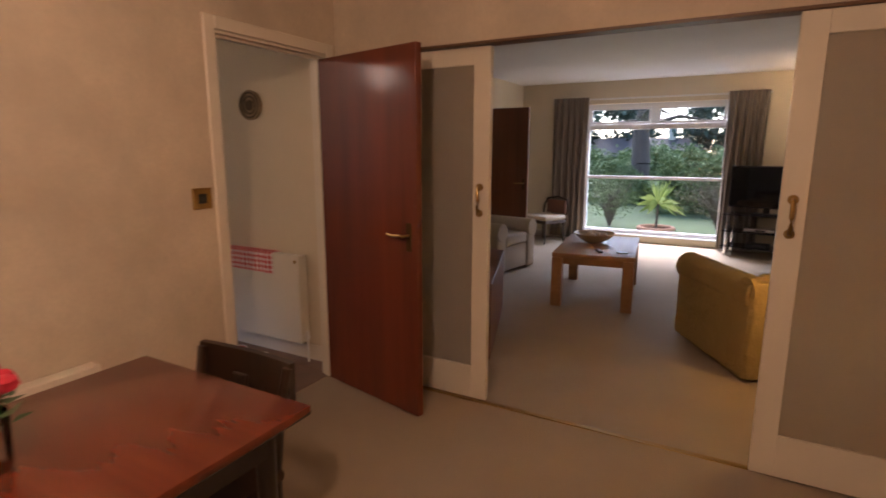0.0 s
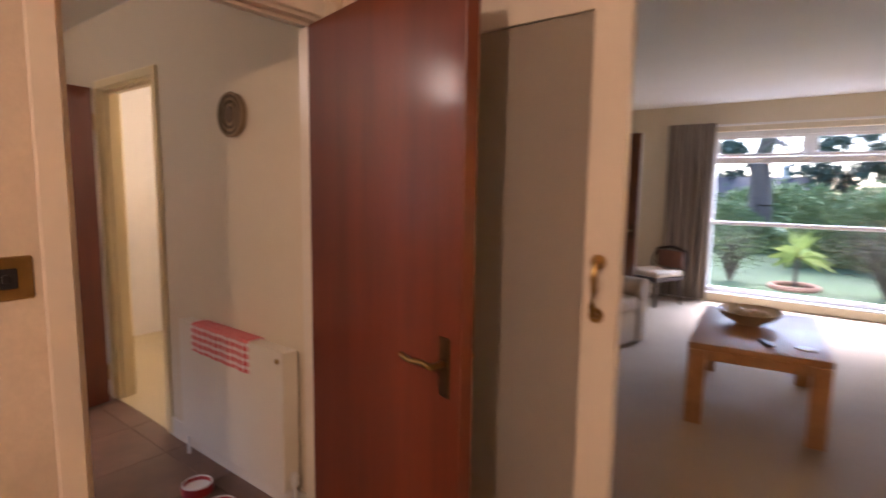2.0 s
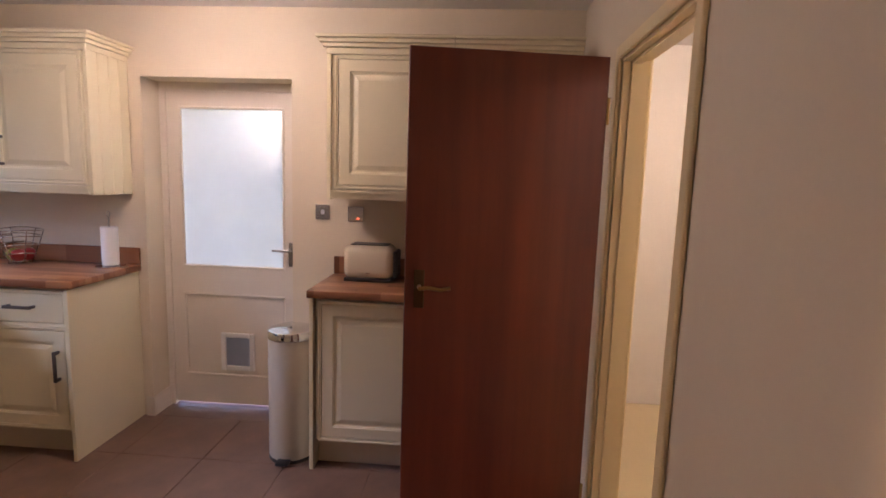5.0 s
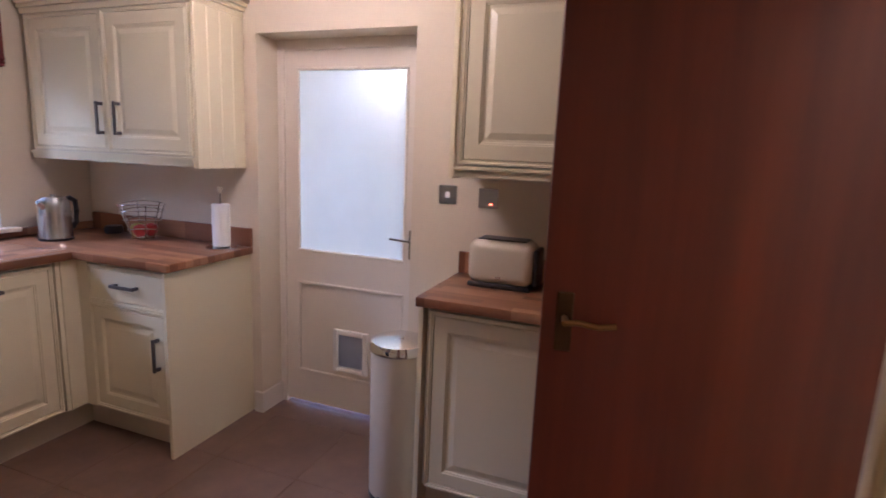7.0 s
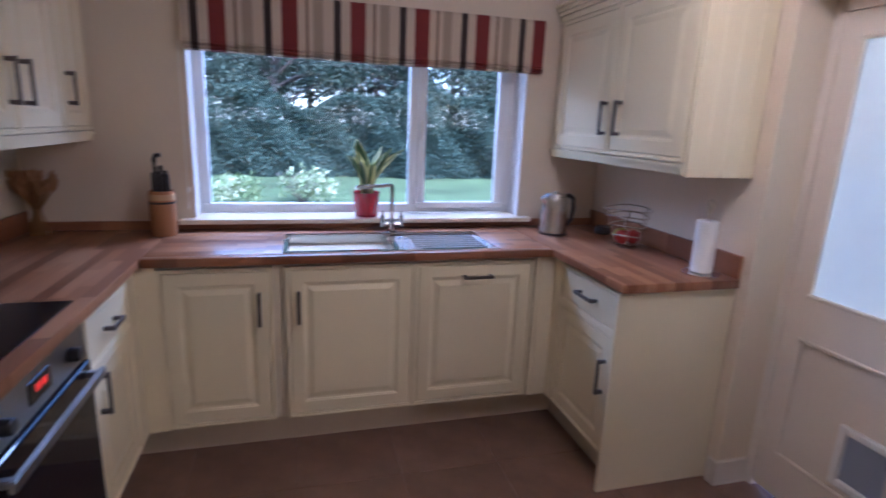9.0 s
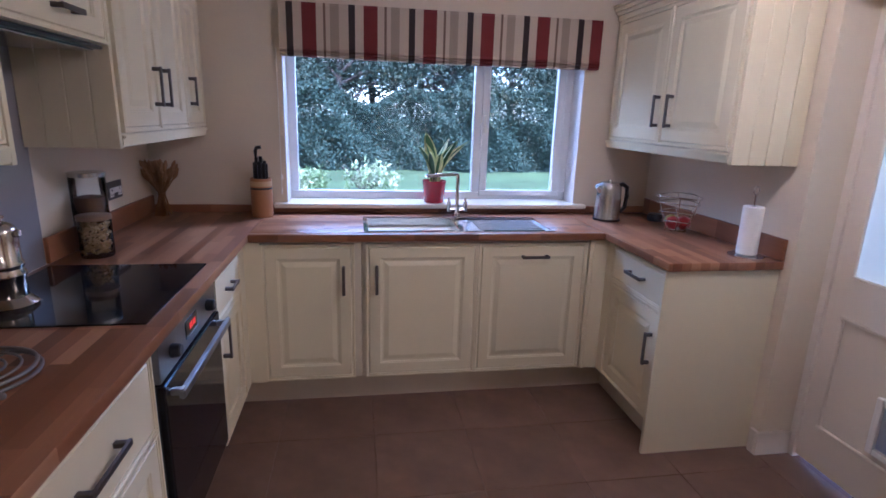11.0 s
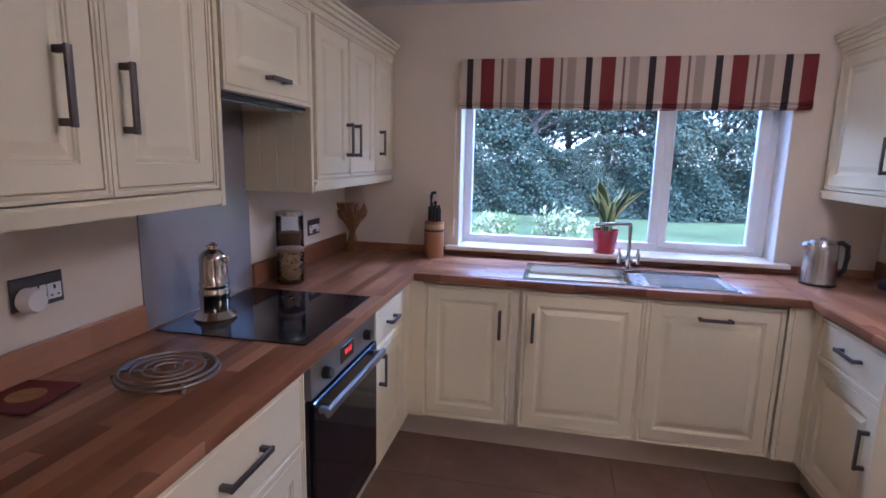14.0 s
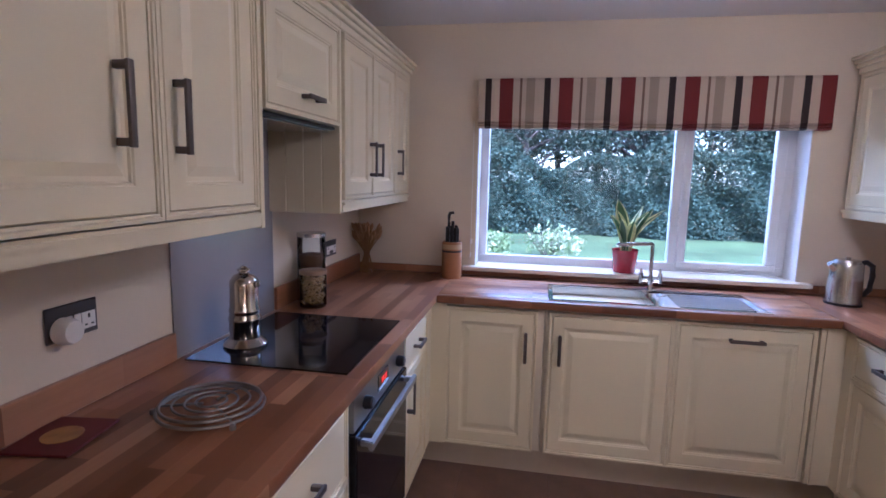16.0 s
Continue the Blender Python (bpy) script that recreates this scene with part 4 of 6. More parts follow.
part("stand_base", lathe([(0, 0), (0.078, 0), (0.078, 0.006), (0, 0.009)], 28), CHROME, kr, "", True)
bm = tube(bmesh.new(), [(0, 0, 0.0), (0, 0, 0.285)], 0.0045)
tube(bm, [(0.014 * math.cos(a), 0, 0.300 + 0.017 * math.sin(a)) for a in [i * math.pi / 8 for i in range(16)]], 0.003, 6, True)
part("stand_pole", bm, CHROME, kr, "", True)
# knife crock
TERRA = plain("terracotta_crock", (0.42, 0.19, 0.07), 0.6, var=0.2, relief=0.15)
kn = thing("knife_crock", pose(-3.605, 0.165, TOP), "terracotta crock holding black-handled knives", "crock")
part("crock", lathe([(0, 0), (0.056, 0), (0.058, 0.01), (0.058, 0.20), (0.055, 0.215), (0.05, 0.215), (0.05, 0.20), (0, 0.195)], 28), TERRA, kn, "", True)
part("band", lathe([(0.0585, 0.155), (0.0592, 0.157), (0.0592, 0.163), (0.0585, 0.165)], 28), BLACK, kn, "dark painted band")
part("rim_band", lathe([(0.0586, 0.172), (0.0594, 0.174), (0.0594, 0.198), (0.0586, 0.20)], 28), plain("cream_glaze", (0.55, 0.36, 0.18), 0.5), kn, "pale glazed band")
random.seed(4)
for i in range(8):
    a = i * 0.8
    x, y, h = 0.03 * math.cos(a), 0.03 * math.sin(a), 0.27 + 0.045 * random.random()
    part("knife_handle", boxes((x - 0.009, x + 0.009, y - 0.006, y + 0.006, 0.19, h + 0.02), bevel=0.004, seg=2), BLACK, kn, "black knife handle", True)
bm = tube(bmesh.new(), [(0.02, 0, 0.25), (0.022, 0, 0.36), (0.015, 0, 0.38), (-0.008, 0, 0.382)], 0.010, 8)
part("sharpening_steel", bm, BLACK, kn, "tall black handle", True)
# wheat sheaf
STRAW = plain("dried_straw", (0.33, 0.17, 0.06), 0.9, var=0.3, fine=90)
ws = thing("wheat_sheaf", pose(-3.075, 0.135, TOP), "dried wheat sheaf tied at the waist", "ornament")
EARS = plain("dried_ears", (0.46, 0.25, 0.11), 0.95, var=0.4, fine=60)
for i in range(95):
    bm, bm2 = bmesh.new(), bmesh.new()
    a, r = random.random() * 6.283, math.sqrt(random.random())
    b0 = Vector((0.045 * r * math.cos(a), 0.045 * r * math.sin(a), 0.0))
    w0 = Vector((0.014 * r * math.cos(a), 0.014 * r * math.sin(a), 0.12))
    t0 = Vector((0.088 * r * math.cos(a), 0.07 * r * math.sin(a), 0.21 + 0.08 * random.random()))
    tube(bm, [b0, w0, t0], 0.0022, 4)
    d = (t0 - w0).normalized()
    rod(bm2, t0 - d * 0.035, t0 - d * 0.008, 0.005, 0.0105, seg=6)
    rod(bm2, t0 - d * 0.008, t0 + d * 0.016, 0.0105, 0.003, seg=6)
    part("stalk", bm, STRAW, ws)
    part("ear", bm2, EARS, ws)
part("tie", tube(bmesh.new(), [(0.018 * math.cos(a), 0.018 * math.sin(a), 0.12) for a in [i * math.pi / 8 for i in range(16)]], 0.004, 6, True), STRAW, ws)
# jars
JGLASS = clear_glass("jar_glass", (0.93, 0.95, 0.94))
for (x, y, r, h, nm, lab, fill, fh) in ((-3.065, 0.905, 0.062, 0.32, "tall_jar", "tall glass jar of coffee with a steel lid", (0.085, 0.028, 0.012), 0.22), (-3.115, 1.0, 0.057, 0.165, "pasta_jar", "low glass jar full of pasta twists", None, 0)):
    j = thing(nm, pose(x, y, TOP), lab, "jar")
    part("glass", lathe([(0, 0), (r, 0), (r + 0.002, 0.004), (r + 0.002, h - 0.02), (r, h - 0.016)], 28), JGLASS, j, "", True)
    part("lid", lathe([(0, h - 0.018), (r + 0.004, h - 0.018), (r + 0.004, h - 0.002), (r, h), (0, h)], 28), STEEL if fill else plain("brown_jar_lid", (0.30, 0.19, 0.11), 0.35), j, "", True)
    if fill:
        part("coffee", lathe([(0, 0.01), (0.03, 0.01), (0.032, 0.08), (r - 0.008, 0.20), (r - 0.008, fh), (0, fh + 0.01)], 24), plain("coffee_grounds", (0.16, 0.07, 0.03), 0.9, var=0.3, fine=150, relief=0.5), j, "brown coffee", True)
    else:
        bm = bmesh.new()
        for i in range(110):
            a, q = random.random() * 6.283, (r - 0.012) * math.sqrt(random.random())
            c = Vector((q * math.cos(a), q * math.sin(a), 0.012 + 0.115 * random.random()))
            d = Vector((random.uniform(-1, 1), random.uniform(-1, 1), random.uniform(-0.6, 0.6))).normalized() * 0.011
            rod(bm, c - d, c + d, 0.006, 0.004, seg=5)
        part("pasta", bm, plain("dried_pasta", (0.62, 0.40, 0.17), 0.7, var=0.3, big=30), j, "pasta twists", True)
# cafetiere-like pepper pot, trivet, mat
NICKEL = plain("polished_nickel", (0.60, 0.54, 0.46), 0.16, metal=1.0, var=0.08, relief=0)
pm = thing("coffee_pot", pose(-3.130, 1.585, TOP + 0.006) @ Matrix.Diagonal((1.16, 1.16, 1.0, 1)), "polished metal stove-top coffee pot on the hob", "coffee pot")
part("body", lathe([(0, 0), (0.060, 0), (0.062, 0.008), (0.052, 0.02), (0.043, 0.03), (0.043, 0.085), (0.046, 0.09), (0.046, 0.10), (0.041, 0.108), (0.041, 0.115), (0.044, 0.12), (0.044, 0.128), (0.040, 0.135), (0.040, 0.21), (0, 0.21)], 32), NICKEL, pm, "", True)
part("lid", lathe([(0.0405, 0.21), (0.039, 0.225), (0.028, 0.242), (0.012, 0.25), (0.012, 0.255), (0.018, 0.258), (0.018, 0.264), (0.009, 0.268), (0.009, 0.272), (0.0, 0.276)], 28), NICKEL, pm, "", True)
part("spout", boxes((-0.050, -0.036, -0.008, 0.008, 0.205, 0.225), bevel=0.003), NICKEL, pm)
tv = thing("trivet", pose(-3.315, 2.05, TOP), "round steel wire trivet on the worktop", "trivet")
for r in (0.125, 0.118, 0.09, 0.062, 0.036):
    part("ring", tube(bmesh.new(), [(r * math.cos(a), r * math.sin(a), 0.025 - (0.012 if r == 0.125 else 0)) for a in [i * math.pi / 24 for i in range(48)]], 0.0042 if r > 0.1 else 0.003, 8, True), OVENSTEEL, tv, "", True)
for i in range(3):
    a = 0.4 + i * 2.094
    part("leg", tube(bmesh.new(), [(0.02 * math.cos(a), 0.02 * math.sin(a), 0.020), (0.12 * math.cos(a), 0.12 * math.sin(a), 0.020), (0.135 * math.cos(a), 0.135 * math.sin(a), 0.008)], 0.0032, 6), OVENSTEEL, tv, "", True)
    part("foot", lathe([(0, 0), (0.007, 0.001), (0.008, 0.007), (0.006, 0.013), (0, 0.014)], 12), OVENSTEEL, tv, "", True, pose(0.135 * math.cos(a), 0.135 * math.sin(a), 0.0))
mt = thing("pot_stand_mat", pose(-3.08, 2.245, TOP + 0.0005, 0, 0, 8), "dark red mat with a golden pattern", "mat")
part("mat_base", boxes((-0.075, 0.075, -0.085, 0.085, 0, 0.006), bevel=0.002), plain("burgundy_cloth", (0.13, 0.012, 0.012), 0.6, var=0.2), mt)
part("motif", lathe([(0, 0.0062), (0.042, 0.0062), (0.040, 0.0072), (0, 0.0072)], 20), plain("gold_print", (0.40, 0.20, 0.05), 0.5, var=0.4, big=30), mt, "golden printed motif")
# toaster
ts = thing("toaster", pose(-5.85, 2.64, TOP, 0, 0, 90), "cream two-slice toaster on the worktop", "toaster")
bm = boxes((-0.135, 0.135, -0.085, 0.085, 0.015, 0.195), bevel=0.04, seg=4)
part("body", bm, plain("cream_enamel", (0.72, 0.64, 0.48), 0.25, var=0.03, relief=0), ts, "", True)
part("base", boxes((-0.13, 0.13, -0.08, 0.08, 0.0, 0.02), bevel=0.004), BLACK, ts)
part("top_plate", boxes((-0.10, 0.10, -0.05, 0.05, 0.192, 0.199), bevel=0.003), BLACK, ts, "black slot plate")
part("end_cap", boxes((0.132, 0.155, -0.065, 0.065, 0.02, 0.17), bevel=0.01, seg=2), BLACK, ts, "black control end")
part("badge", boxes((-0.012, 0.012, -0.087, -0.084, 0.045, 0.052)), STEEL, ts)
# bin
bn = thing("pedal_bin", pose(-5.665, 2.262, 0), "tall slim cream pedal bin with a steel lid", "bin")
part("body", lathe([(0, 0.01), (0.112, 0.01), (0.118, 0.02), (0.118, 0.655), (0, 0.655)], 36), plain("cream_bin_paint", (0.68, 0.60, 0.46), 0.35, var=0.04, relief=0.02), bn, "", True)
part("lid", lathe([(0.120, 0.655), (0.124, 0.66), (0.124, 0.68), (0.117, 0.698), (0.08, 0.710), (0.0, 0.716)], 36), CHROME, bn, "domed steel lid", True)
part("foot_ring", lathe([(0, 0), (0.12, 0), (0.12, 0.018), (0, 0.018)], 30), BLACK, bn)
part("pedal", boxes((0.10, 0.165, -0.035, 0.035, 0.012, 0.03), bevel=0.008, seg=2), BLACK, bn, "black pedal", True)
# plant on the sill
pl = thing("snake_plant", pose(-4.60, -0.01, WZ0 + 0.012), "variegated snake plant in a red pot", "plant")
part("pot", lathe([(0, 0), (0.058, 0), (0.062, 0.006), (0.074, 0.125), (0.076, 0.135), (0.070, 0.135), (0.068, 0.12), (0, 0.118)], 30), plain("red_glazed_pot", (0.42, 0.015, 0.035), 0.2, var=0.1, relief=0, coat=0.4), pl, "glossy red pot", True)
LEAFG, LEAFY_ = plain("snake_leaf_green", (0.07, 0.17, 0.06), 0.4, var=0.4, big=25), plain("snake_leaf_margin", (0.66, 0.66, 0.30), 0.4, var=0.2, big=25)
random.seed(7)
for i in range(13):
    a = i * 2.4
    h, lean, w = random.uniform(0.17, 0.31), random.uniform(0.05, 0.22), random.uniform(0.030, 0.044)
    r0 = 0.03 * random.random()
    for nm, mat_, k_, off in (("leaf", LEAFG, 0.74, 0.0012), ("leaf_margin", LEAFY_, 1.0, 0.0)):
        bm = bmesh.new()
        prev = None
        d, side = Vector((math.cos(a), math.sin(a), 0)), Vector((-math.sin(a + 0.5 * i), math.cos(a + 0.5 * i), 0))
        for s_ in range(9):
            u = s_ / 8
            c = d * (r0 + lean * u * u) + Vector((0, 0, 0.115 + h * u))
            ww = w * k_ * (0.55 + 0.9 * u) * (1 - u ** 4) + 0.0005
            nrm = side.cross(Vector((0, 0, 1))).normalized()
            row = [bm.verts.new(c - side * ww + nrm * 0.006), bm.verts.new(c + nrm * off * 2), bm.verts.new(c + side * ww + nrm * 0.006), bm.verts.new(c - nrm * (0.002 + off))]
            if prev:
                for q in range(4):
                    bm.faces.new((prev[q], prev[(q + 1) % 4], row[(q + 1) % 4], row[q]))
            prev = row
        part(nm, bm, mat_, pl, "", True)

# radiator with tea towel, round wall plaque, cat bowls
RW = plain("radiator_enamel", (0.74, 0.68, 0.57), 0.3, var=0.03, relief=0.02)


def radiator(m, w, z0, z1, label):
    r = thing("radiator", m, label, "radiator")
    bm = boxes((0, w, 0.0, 0.012, z0, z1), bevel=0.004, seg=2)
    part("front_panel", bm, RW, r)
    part("top_grille", boxes((0.005, w - 0.005, 0.012, 0.072, z1 - 0.018, z1 - 0.004)), RW, r)
    part("side_panel", boxes((-0.001, 0.004, 0.004, 0.074, z0 + 0.01, z1 - 0.003)), RW, r)
    part("side_panel", boxes((w - 0.004, w + 0.001, 0.004, 0.074, z0 + 0.01, z1 - 0.003)), RW, r)
    part("bracket", boxes((0.1, 0.14, 0.06, 0.088, z0 + 0.1, z1 - 0.1), (w - 0.14, w - 0.1, 0.06, 0.088, z0 + 0.1, z1 - 0.1)), RW, r)
    for x in (-0.02, w + 0.02):
        part("valve", rods(((x, 0.035, z0 + 0.03), (x, 0.035, z0 + 0.085), 0.014), ((x - 0.02, 0.035, z0 + 0.05), (x + 0.02, 0.035, z0 + 0.05), 0.009), ((x, 0.035, 0.0), (x, 0.035, z0 + 0.03), 0.0075)), WHITEPL, r, "white valve and pipe", True)
    part("bleed_valve", rods(((w - 0.03, -0.008, z1 - 0.04), (w - 0.03, 0.0, z1 - 0.04), 0.011)), BRASS, r, "", True)
    return r


radiator(pose(-4.085, KY1 - 0.089, 0), 0.865, 0.13, 0.735, "white panel radiator on the kitchen wall")
radiator(pose(-2.885 + 0.089, 0.75, 0, 0, 0, 90), 1.42, 0.10, 0.62, "white panel radiator low on the dining room wall")
bm = bmesh.new()
cols = []
TX0, TX1 = -3.945, -3.455
for i in range(25):
    x = TX0 + (TX1 - TX0) * i / 24
    wv = 0.003 * math.sin(i * 1.1)
    pr = [(KY1 - 0.095 + wv, 0.60 - 0.006 * (i / 24)), (KY1 - 0.096 + wv, 0.73), (KY1 - 0.085, 0.740), (KY1 - 0.04, 0.741), (KY1 - 0.012, 0.738), (KY1 - 0.010, 0.66)]
    ring = [bm.verts.new((x, y, z)) for y, z in pr] + [bm.verts.new((x, y + (0.004 if z < 0.735 else 0), z - (0.004 if z >= 0.735 else 0))) for y, z in reversed(pr)]
    cols.append(ring)
for A, B in zip(cols, cols[1:]):
    for q in range(len(A)):
        bm.faces.new((A[q], A[(q + 1) % len(A)], B[(q + 1) % len(A)], B[q]))
bm.faces.new(cols[0]); bm.faces.new(cols[-1][::-1])
solid("tea_towel", bm, GINGHAM, "red and white gingham tea towel over the radiator", "tea towel")
cl = thing("wall_plaque", pose(-3.655, KY1 - 0.001, 1.715, 90), "round beige woven wall plaque", "plaque")
RAT, RAT2 = plain("beige_woven_cane", (0.34, 0.24, 0.14), 0.8, var=0.3, fine=80, relief=0.4), plain("dark_woven_cane", (0.12, 0.08, 0.045), 0.8, var=0.3, fine=80, relief=0.4)
part("disc", lathe([(0, 0), (0.094, 0), (0.096, 0.01), (0.09, 0.026), (0.0, 0.022)], 40), RAT, cl, "", True)
for i, r in enumerate((0.093, 0.081, 0.069, 0.056, 0.043, 0.03)):
    part("coil", tube(bmesh.new(), [(r * math.cos(a), r * math.sin(a), 0.025) for a in [j * math.pi / 20 for j in range(40)]], 0.006, 6, True), RAT if i % 2 == 0 else RAT2, cl, "", True)
part("centre", lathe([(0, 0.02), (0.03, 0.02), (0.028, 0.03), (0, 0.032)], 20), RAT2, cl, "dark centre", True)
REDG = plain("red_glaze", (0.42, 0.03, 0.03), 0.3, var=0.1, relief=0)
for x, y, inside, lab in ((-3.725, 3.535, WHITEPL, "red ceramic pet bowl, empty and white inside"), (-3.49, 3.515, plain("pet_food", (0.16, 0.08, 0.045), 0.9, var=0.4, fine=60, relief=0.6), "red ceramic pet bowl with dry food")):
    b_ = thing("pet_bowl", pose(x, y, 0), lab, "bowl", "pet bowls on the floor")
    part("bowl", lathe([(0, 0), (0.062, 0), (0.068, 0.006), (0.066, 0.044), (0.062, 0.047), (0.058, 0.044), (0.057, 0.024)], 28), REDG, b_, "", True)
    part("filling", lathe([(0.0575, 0.02), (0.0575, 0.028), (0, 0.024)], 24), inside, b_)
    part("rim", lathe([(0.066, 0.0445), (0.0645, 0.049), (0.060, 0.049), (0.0585, 0.0445)], 28), WHITEPL, b_, "pale rim", True)
solid("ceiling_lamp", lathe([(0, 0.0), (0.10, 0.005), (0.15, 0.03), (0.165, 0.06), (0.165, 0.07), (0, 0.07)], 32), glow("opal_shade", (1.0, 0.84, 0.62), 2.0), "lit round opal kitchen ceiling lamp", "lamp", pose(-5.16, 1.86, KH - 0.0701), True)
ob_ = thing("porch_lamp", pose(-6.251, 2.30, 1.93), "lit round bulkhead lamp outside the back door", "lamp")
part("base", boxes((-0.03, 0.0, -0.08, 0.08, -0.08, 0.08), bevel=0.01), WHITEPL, ob_)
part("arm", boxes((-0.12, -0.03, -0.015, 0.015, -0.015, 0.015), (-0.125, -0.095, -0.245, 0.015, -0.015, 0.015), bevel=0.003), WHITEPL, ob_)
part("globe", lathe([(0, -0.055), (0.035, -0.045), (0.052, -0.015), (0.052, 0.015), (0.035, 0.045), (0, 0.055)], 24), glow("porch_globe", (1.0, 0.93, 0.8), 42), ob_, "glowing opal globe", True, pose(-0.11, -0.30, 0))

# ---- dining room ----
TXA, TXB, TYA, TYB, TZ = -2.43, -1.70, 0.72, 2.13, 0.745
tb = thing("dining_table", pose(0, 0, 0), "dark red-brown wooden dining table", "table")
part("tabletop", boxes((TXA, TXB, TYA, TYB, TZ - 0.028, TZ), bevel=0.006, seg=2), TABLEWOOD, tb, "", True)
part("apron", boxes((TXA + 0.06, TXB - 0.06, TYA + 0.07, TYA + 0.09, TZ - 0.11, TZ - 0.028), (TXA + 0.06, TXB - 0.06, TYB - 0.09, TYB - 0.07, TZ - 0.11, TZ - 0.028), (TXA + 0.05, TXA + 0.07, TYA + 0.09, TYB - 0.09, TZ - 0.11, TZ - 0.028), (TXB - 0.07, TXB - 0.05, TYA + 0.09, TYB - 0.09, TZ - 0.11, TZ - 0.028)), DARKWOOD, tb)
for x in (TXA + 0.075, TXB - 0.075):
    for y in (TYA + 0.10, TYB - 0.10):
        part("leg", rods(((x, y, 0), (x, y, TZ - 0.028), 0.018, 0.028), seg=16), DARKWOOD, tb, "", True)


def chair(m, label):
    c = thing("dining_chair", m, label, "chair", "dining chairs")
    part("seat", boxes((-0.21, 0.21, -0.20, 0.20, 0.43, 0.465), bevel=0.012, seg=2), plain("brown_seat_pad", (0.07, 0.035, 0.02), 0.8), c, "", True)
    for x in (-0.18, 0.18):
        part("back_post", tube(bmesh.new(), [(x, 0.19, 0.0), (x, 0.19, 0.45), (x * 1.03, 0.215, 0.65), (x * 1.08, 0.245, 0.77)], 0.016, 8), DARKWOOD, c, "", True)
        part("leg", rods(((x, -0.17, 0), (x, -0.17, 0.43), 0.014, 0.019)), DARKWOOD, c, "", True)
        part("stretcher", rods(((x, -0.17, 0.2), (x, 0.19, 0.2), 0.010)), DARKWOOD, c, "", True)
    bm = bmesh.new()
    prev = None
    for i in range(11):
        u = i / 10 * 2 - 1
        y = 0.238 + 0.035 * (1 - u * u)
        top = 0.785 - 0.012 * (1 - u * u)
        row = [bm.verts.new((u * 0.205, y, 0.63)), bm.verts.new((u * 0.205, y + 0.022, 0.63)), bm.verts.new((u * 0.205, y + 0.026, top)), bm.verts.new((u * 0.205, y + 0.004, top))]
        if prev:
            for q in range(4):
                bm.faces.new((prev[q], prev[(q + 1) % 4], row[(q + 1) % 4], row[q]))
        else:
            bm.faces.new(row)
        prev = row
    bm.faces.new(prev[::-1])
    part("back_rail", bm, DARKWOOD, c, "curved dark top rail", True)
    part("back_splat", boxes((-0.03, 0.03, 0.222, 0.236, 0.46, 0.72), bevel=0.003), DARKWOOD, c)
    return c


chair(pose(-2.085, 1.99, -0.0), "dark wooden dining chair pushed under the table")
fv = thing("flower_vase", pose(-2.09, 1.57, TZ), "glass vase of red flowers on the table", "vase")
part("vase", lathe([(0, 0), (0.04, 0), (0.045, 0.01), (0.05, 0.12), (0.048, 0.13)], 24), JGLASS, fv, "", True)
bm, bm2, bm3 = bmesh.new(), bmesh.new(), bmesh.new()
for i in range(7):
    a = i * 2.4
    t0 = Vector((0.05 * math.cos(a), 0.05 * math.sin(a), 0.19 + 0.02 * (i % 3)))
    tube(bm, [(0, 0, 0.01), t0], 0.003, 5)
    bmesh.ops.create_icosphere(bm2, subdivisions=2, radius=0.028, matrix=Matrix.Translation(t0) @ Matrix.Diagonal((1, 1, 0.7, 1)))
    for q in range(3):
        b0 = Vector((0.05 * math.cos(a + q), 0.05 * math.sin(a + q), 0.10 + 0.025 * q))
        v3 = [bm3.verts.new(b0 + Vector(p)) for p in ((0, 0, 0), (0.02, 0.008, 0.01), (0.045 * math.cos(a), 0.045 * math.sin(a), 0.02), (-0.008, 0.02, 0.01))]
        bm3.faces.new(v3)
for v_ in bm2.verts:
    v_.co += Vector((noise.noise(v_.co * 90), noise.noise(v_.co * 90 + Vector((5, 0, 0))), 0)) * 0.008
part("stem", bm, LEAFG, fv); part("bloom", bm2, plain("red_petal", (0.5, 0.02, 0.04), 0.7, var=0.3, big=60), fv, "red blooms", True); part("foliage", bm3, LEAFG, fv)
ds = socket("light_switch", pose(DX0 + 0.001, 2.725, 1.20, 0, 0, 90) @ Matrix.Diagonal((1.1, 1, 1.12, 1)), 0.092, [], "antique brass dining room light switch", BRASS)
part("toggle", boxes((-0.02, 0.02, -0.009, -0.006, -0.02, 0.02), (-0.006, 0.006, -0.018, -0.009, -0.008, 0.008), bevel=0.002), BLACK, ds, "dark switch centre")
structure("baseboard", boxes((DX0 + 0.001, DX0 + 0.016, DY0, OY0 - 0.06, 0.0, 0.11), bevel=0.003), TRIM, "white dining room skirting board", "baseboard")
# invented fitting, out of view, to go with the assumed dining room lamp
pd = thing("added_pendant", pose(-1.3, 1.2, DH), "unseen brass pendant with three bulbs, added to light the dining room", "lamp")
part("rose", lathe([(0, -0.03), (0.05, -0.025), (0.06, -0.001), (0, -0.001)], 20), BRASS, pd, "", True)
part("stem", rods(((0, 0, -0.03), (0, 0, -0.22), 0.008)), BRASS, pd)
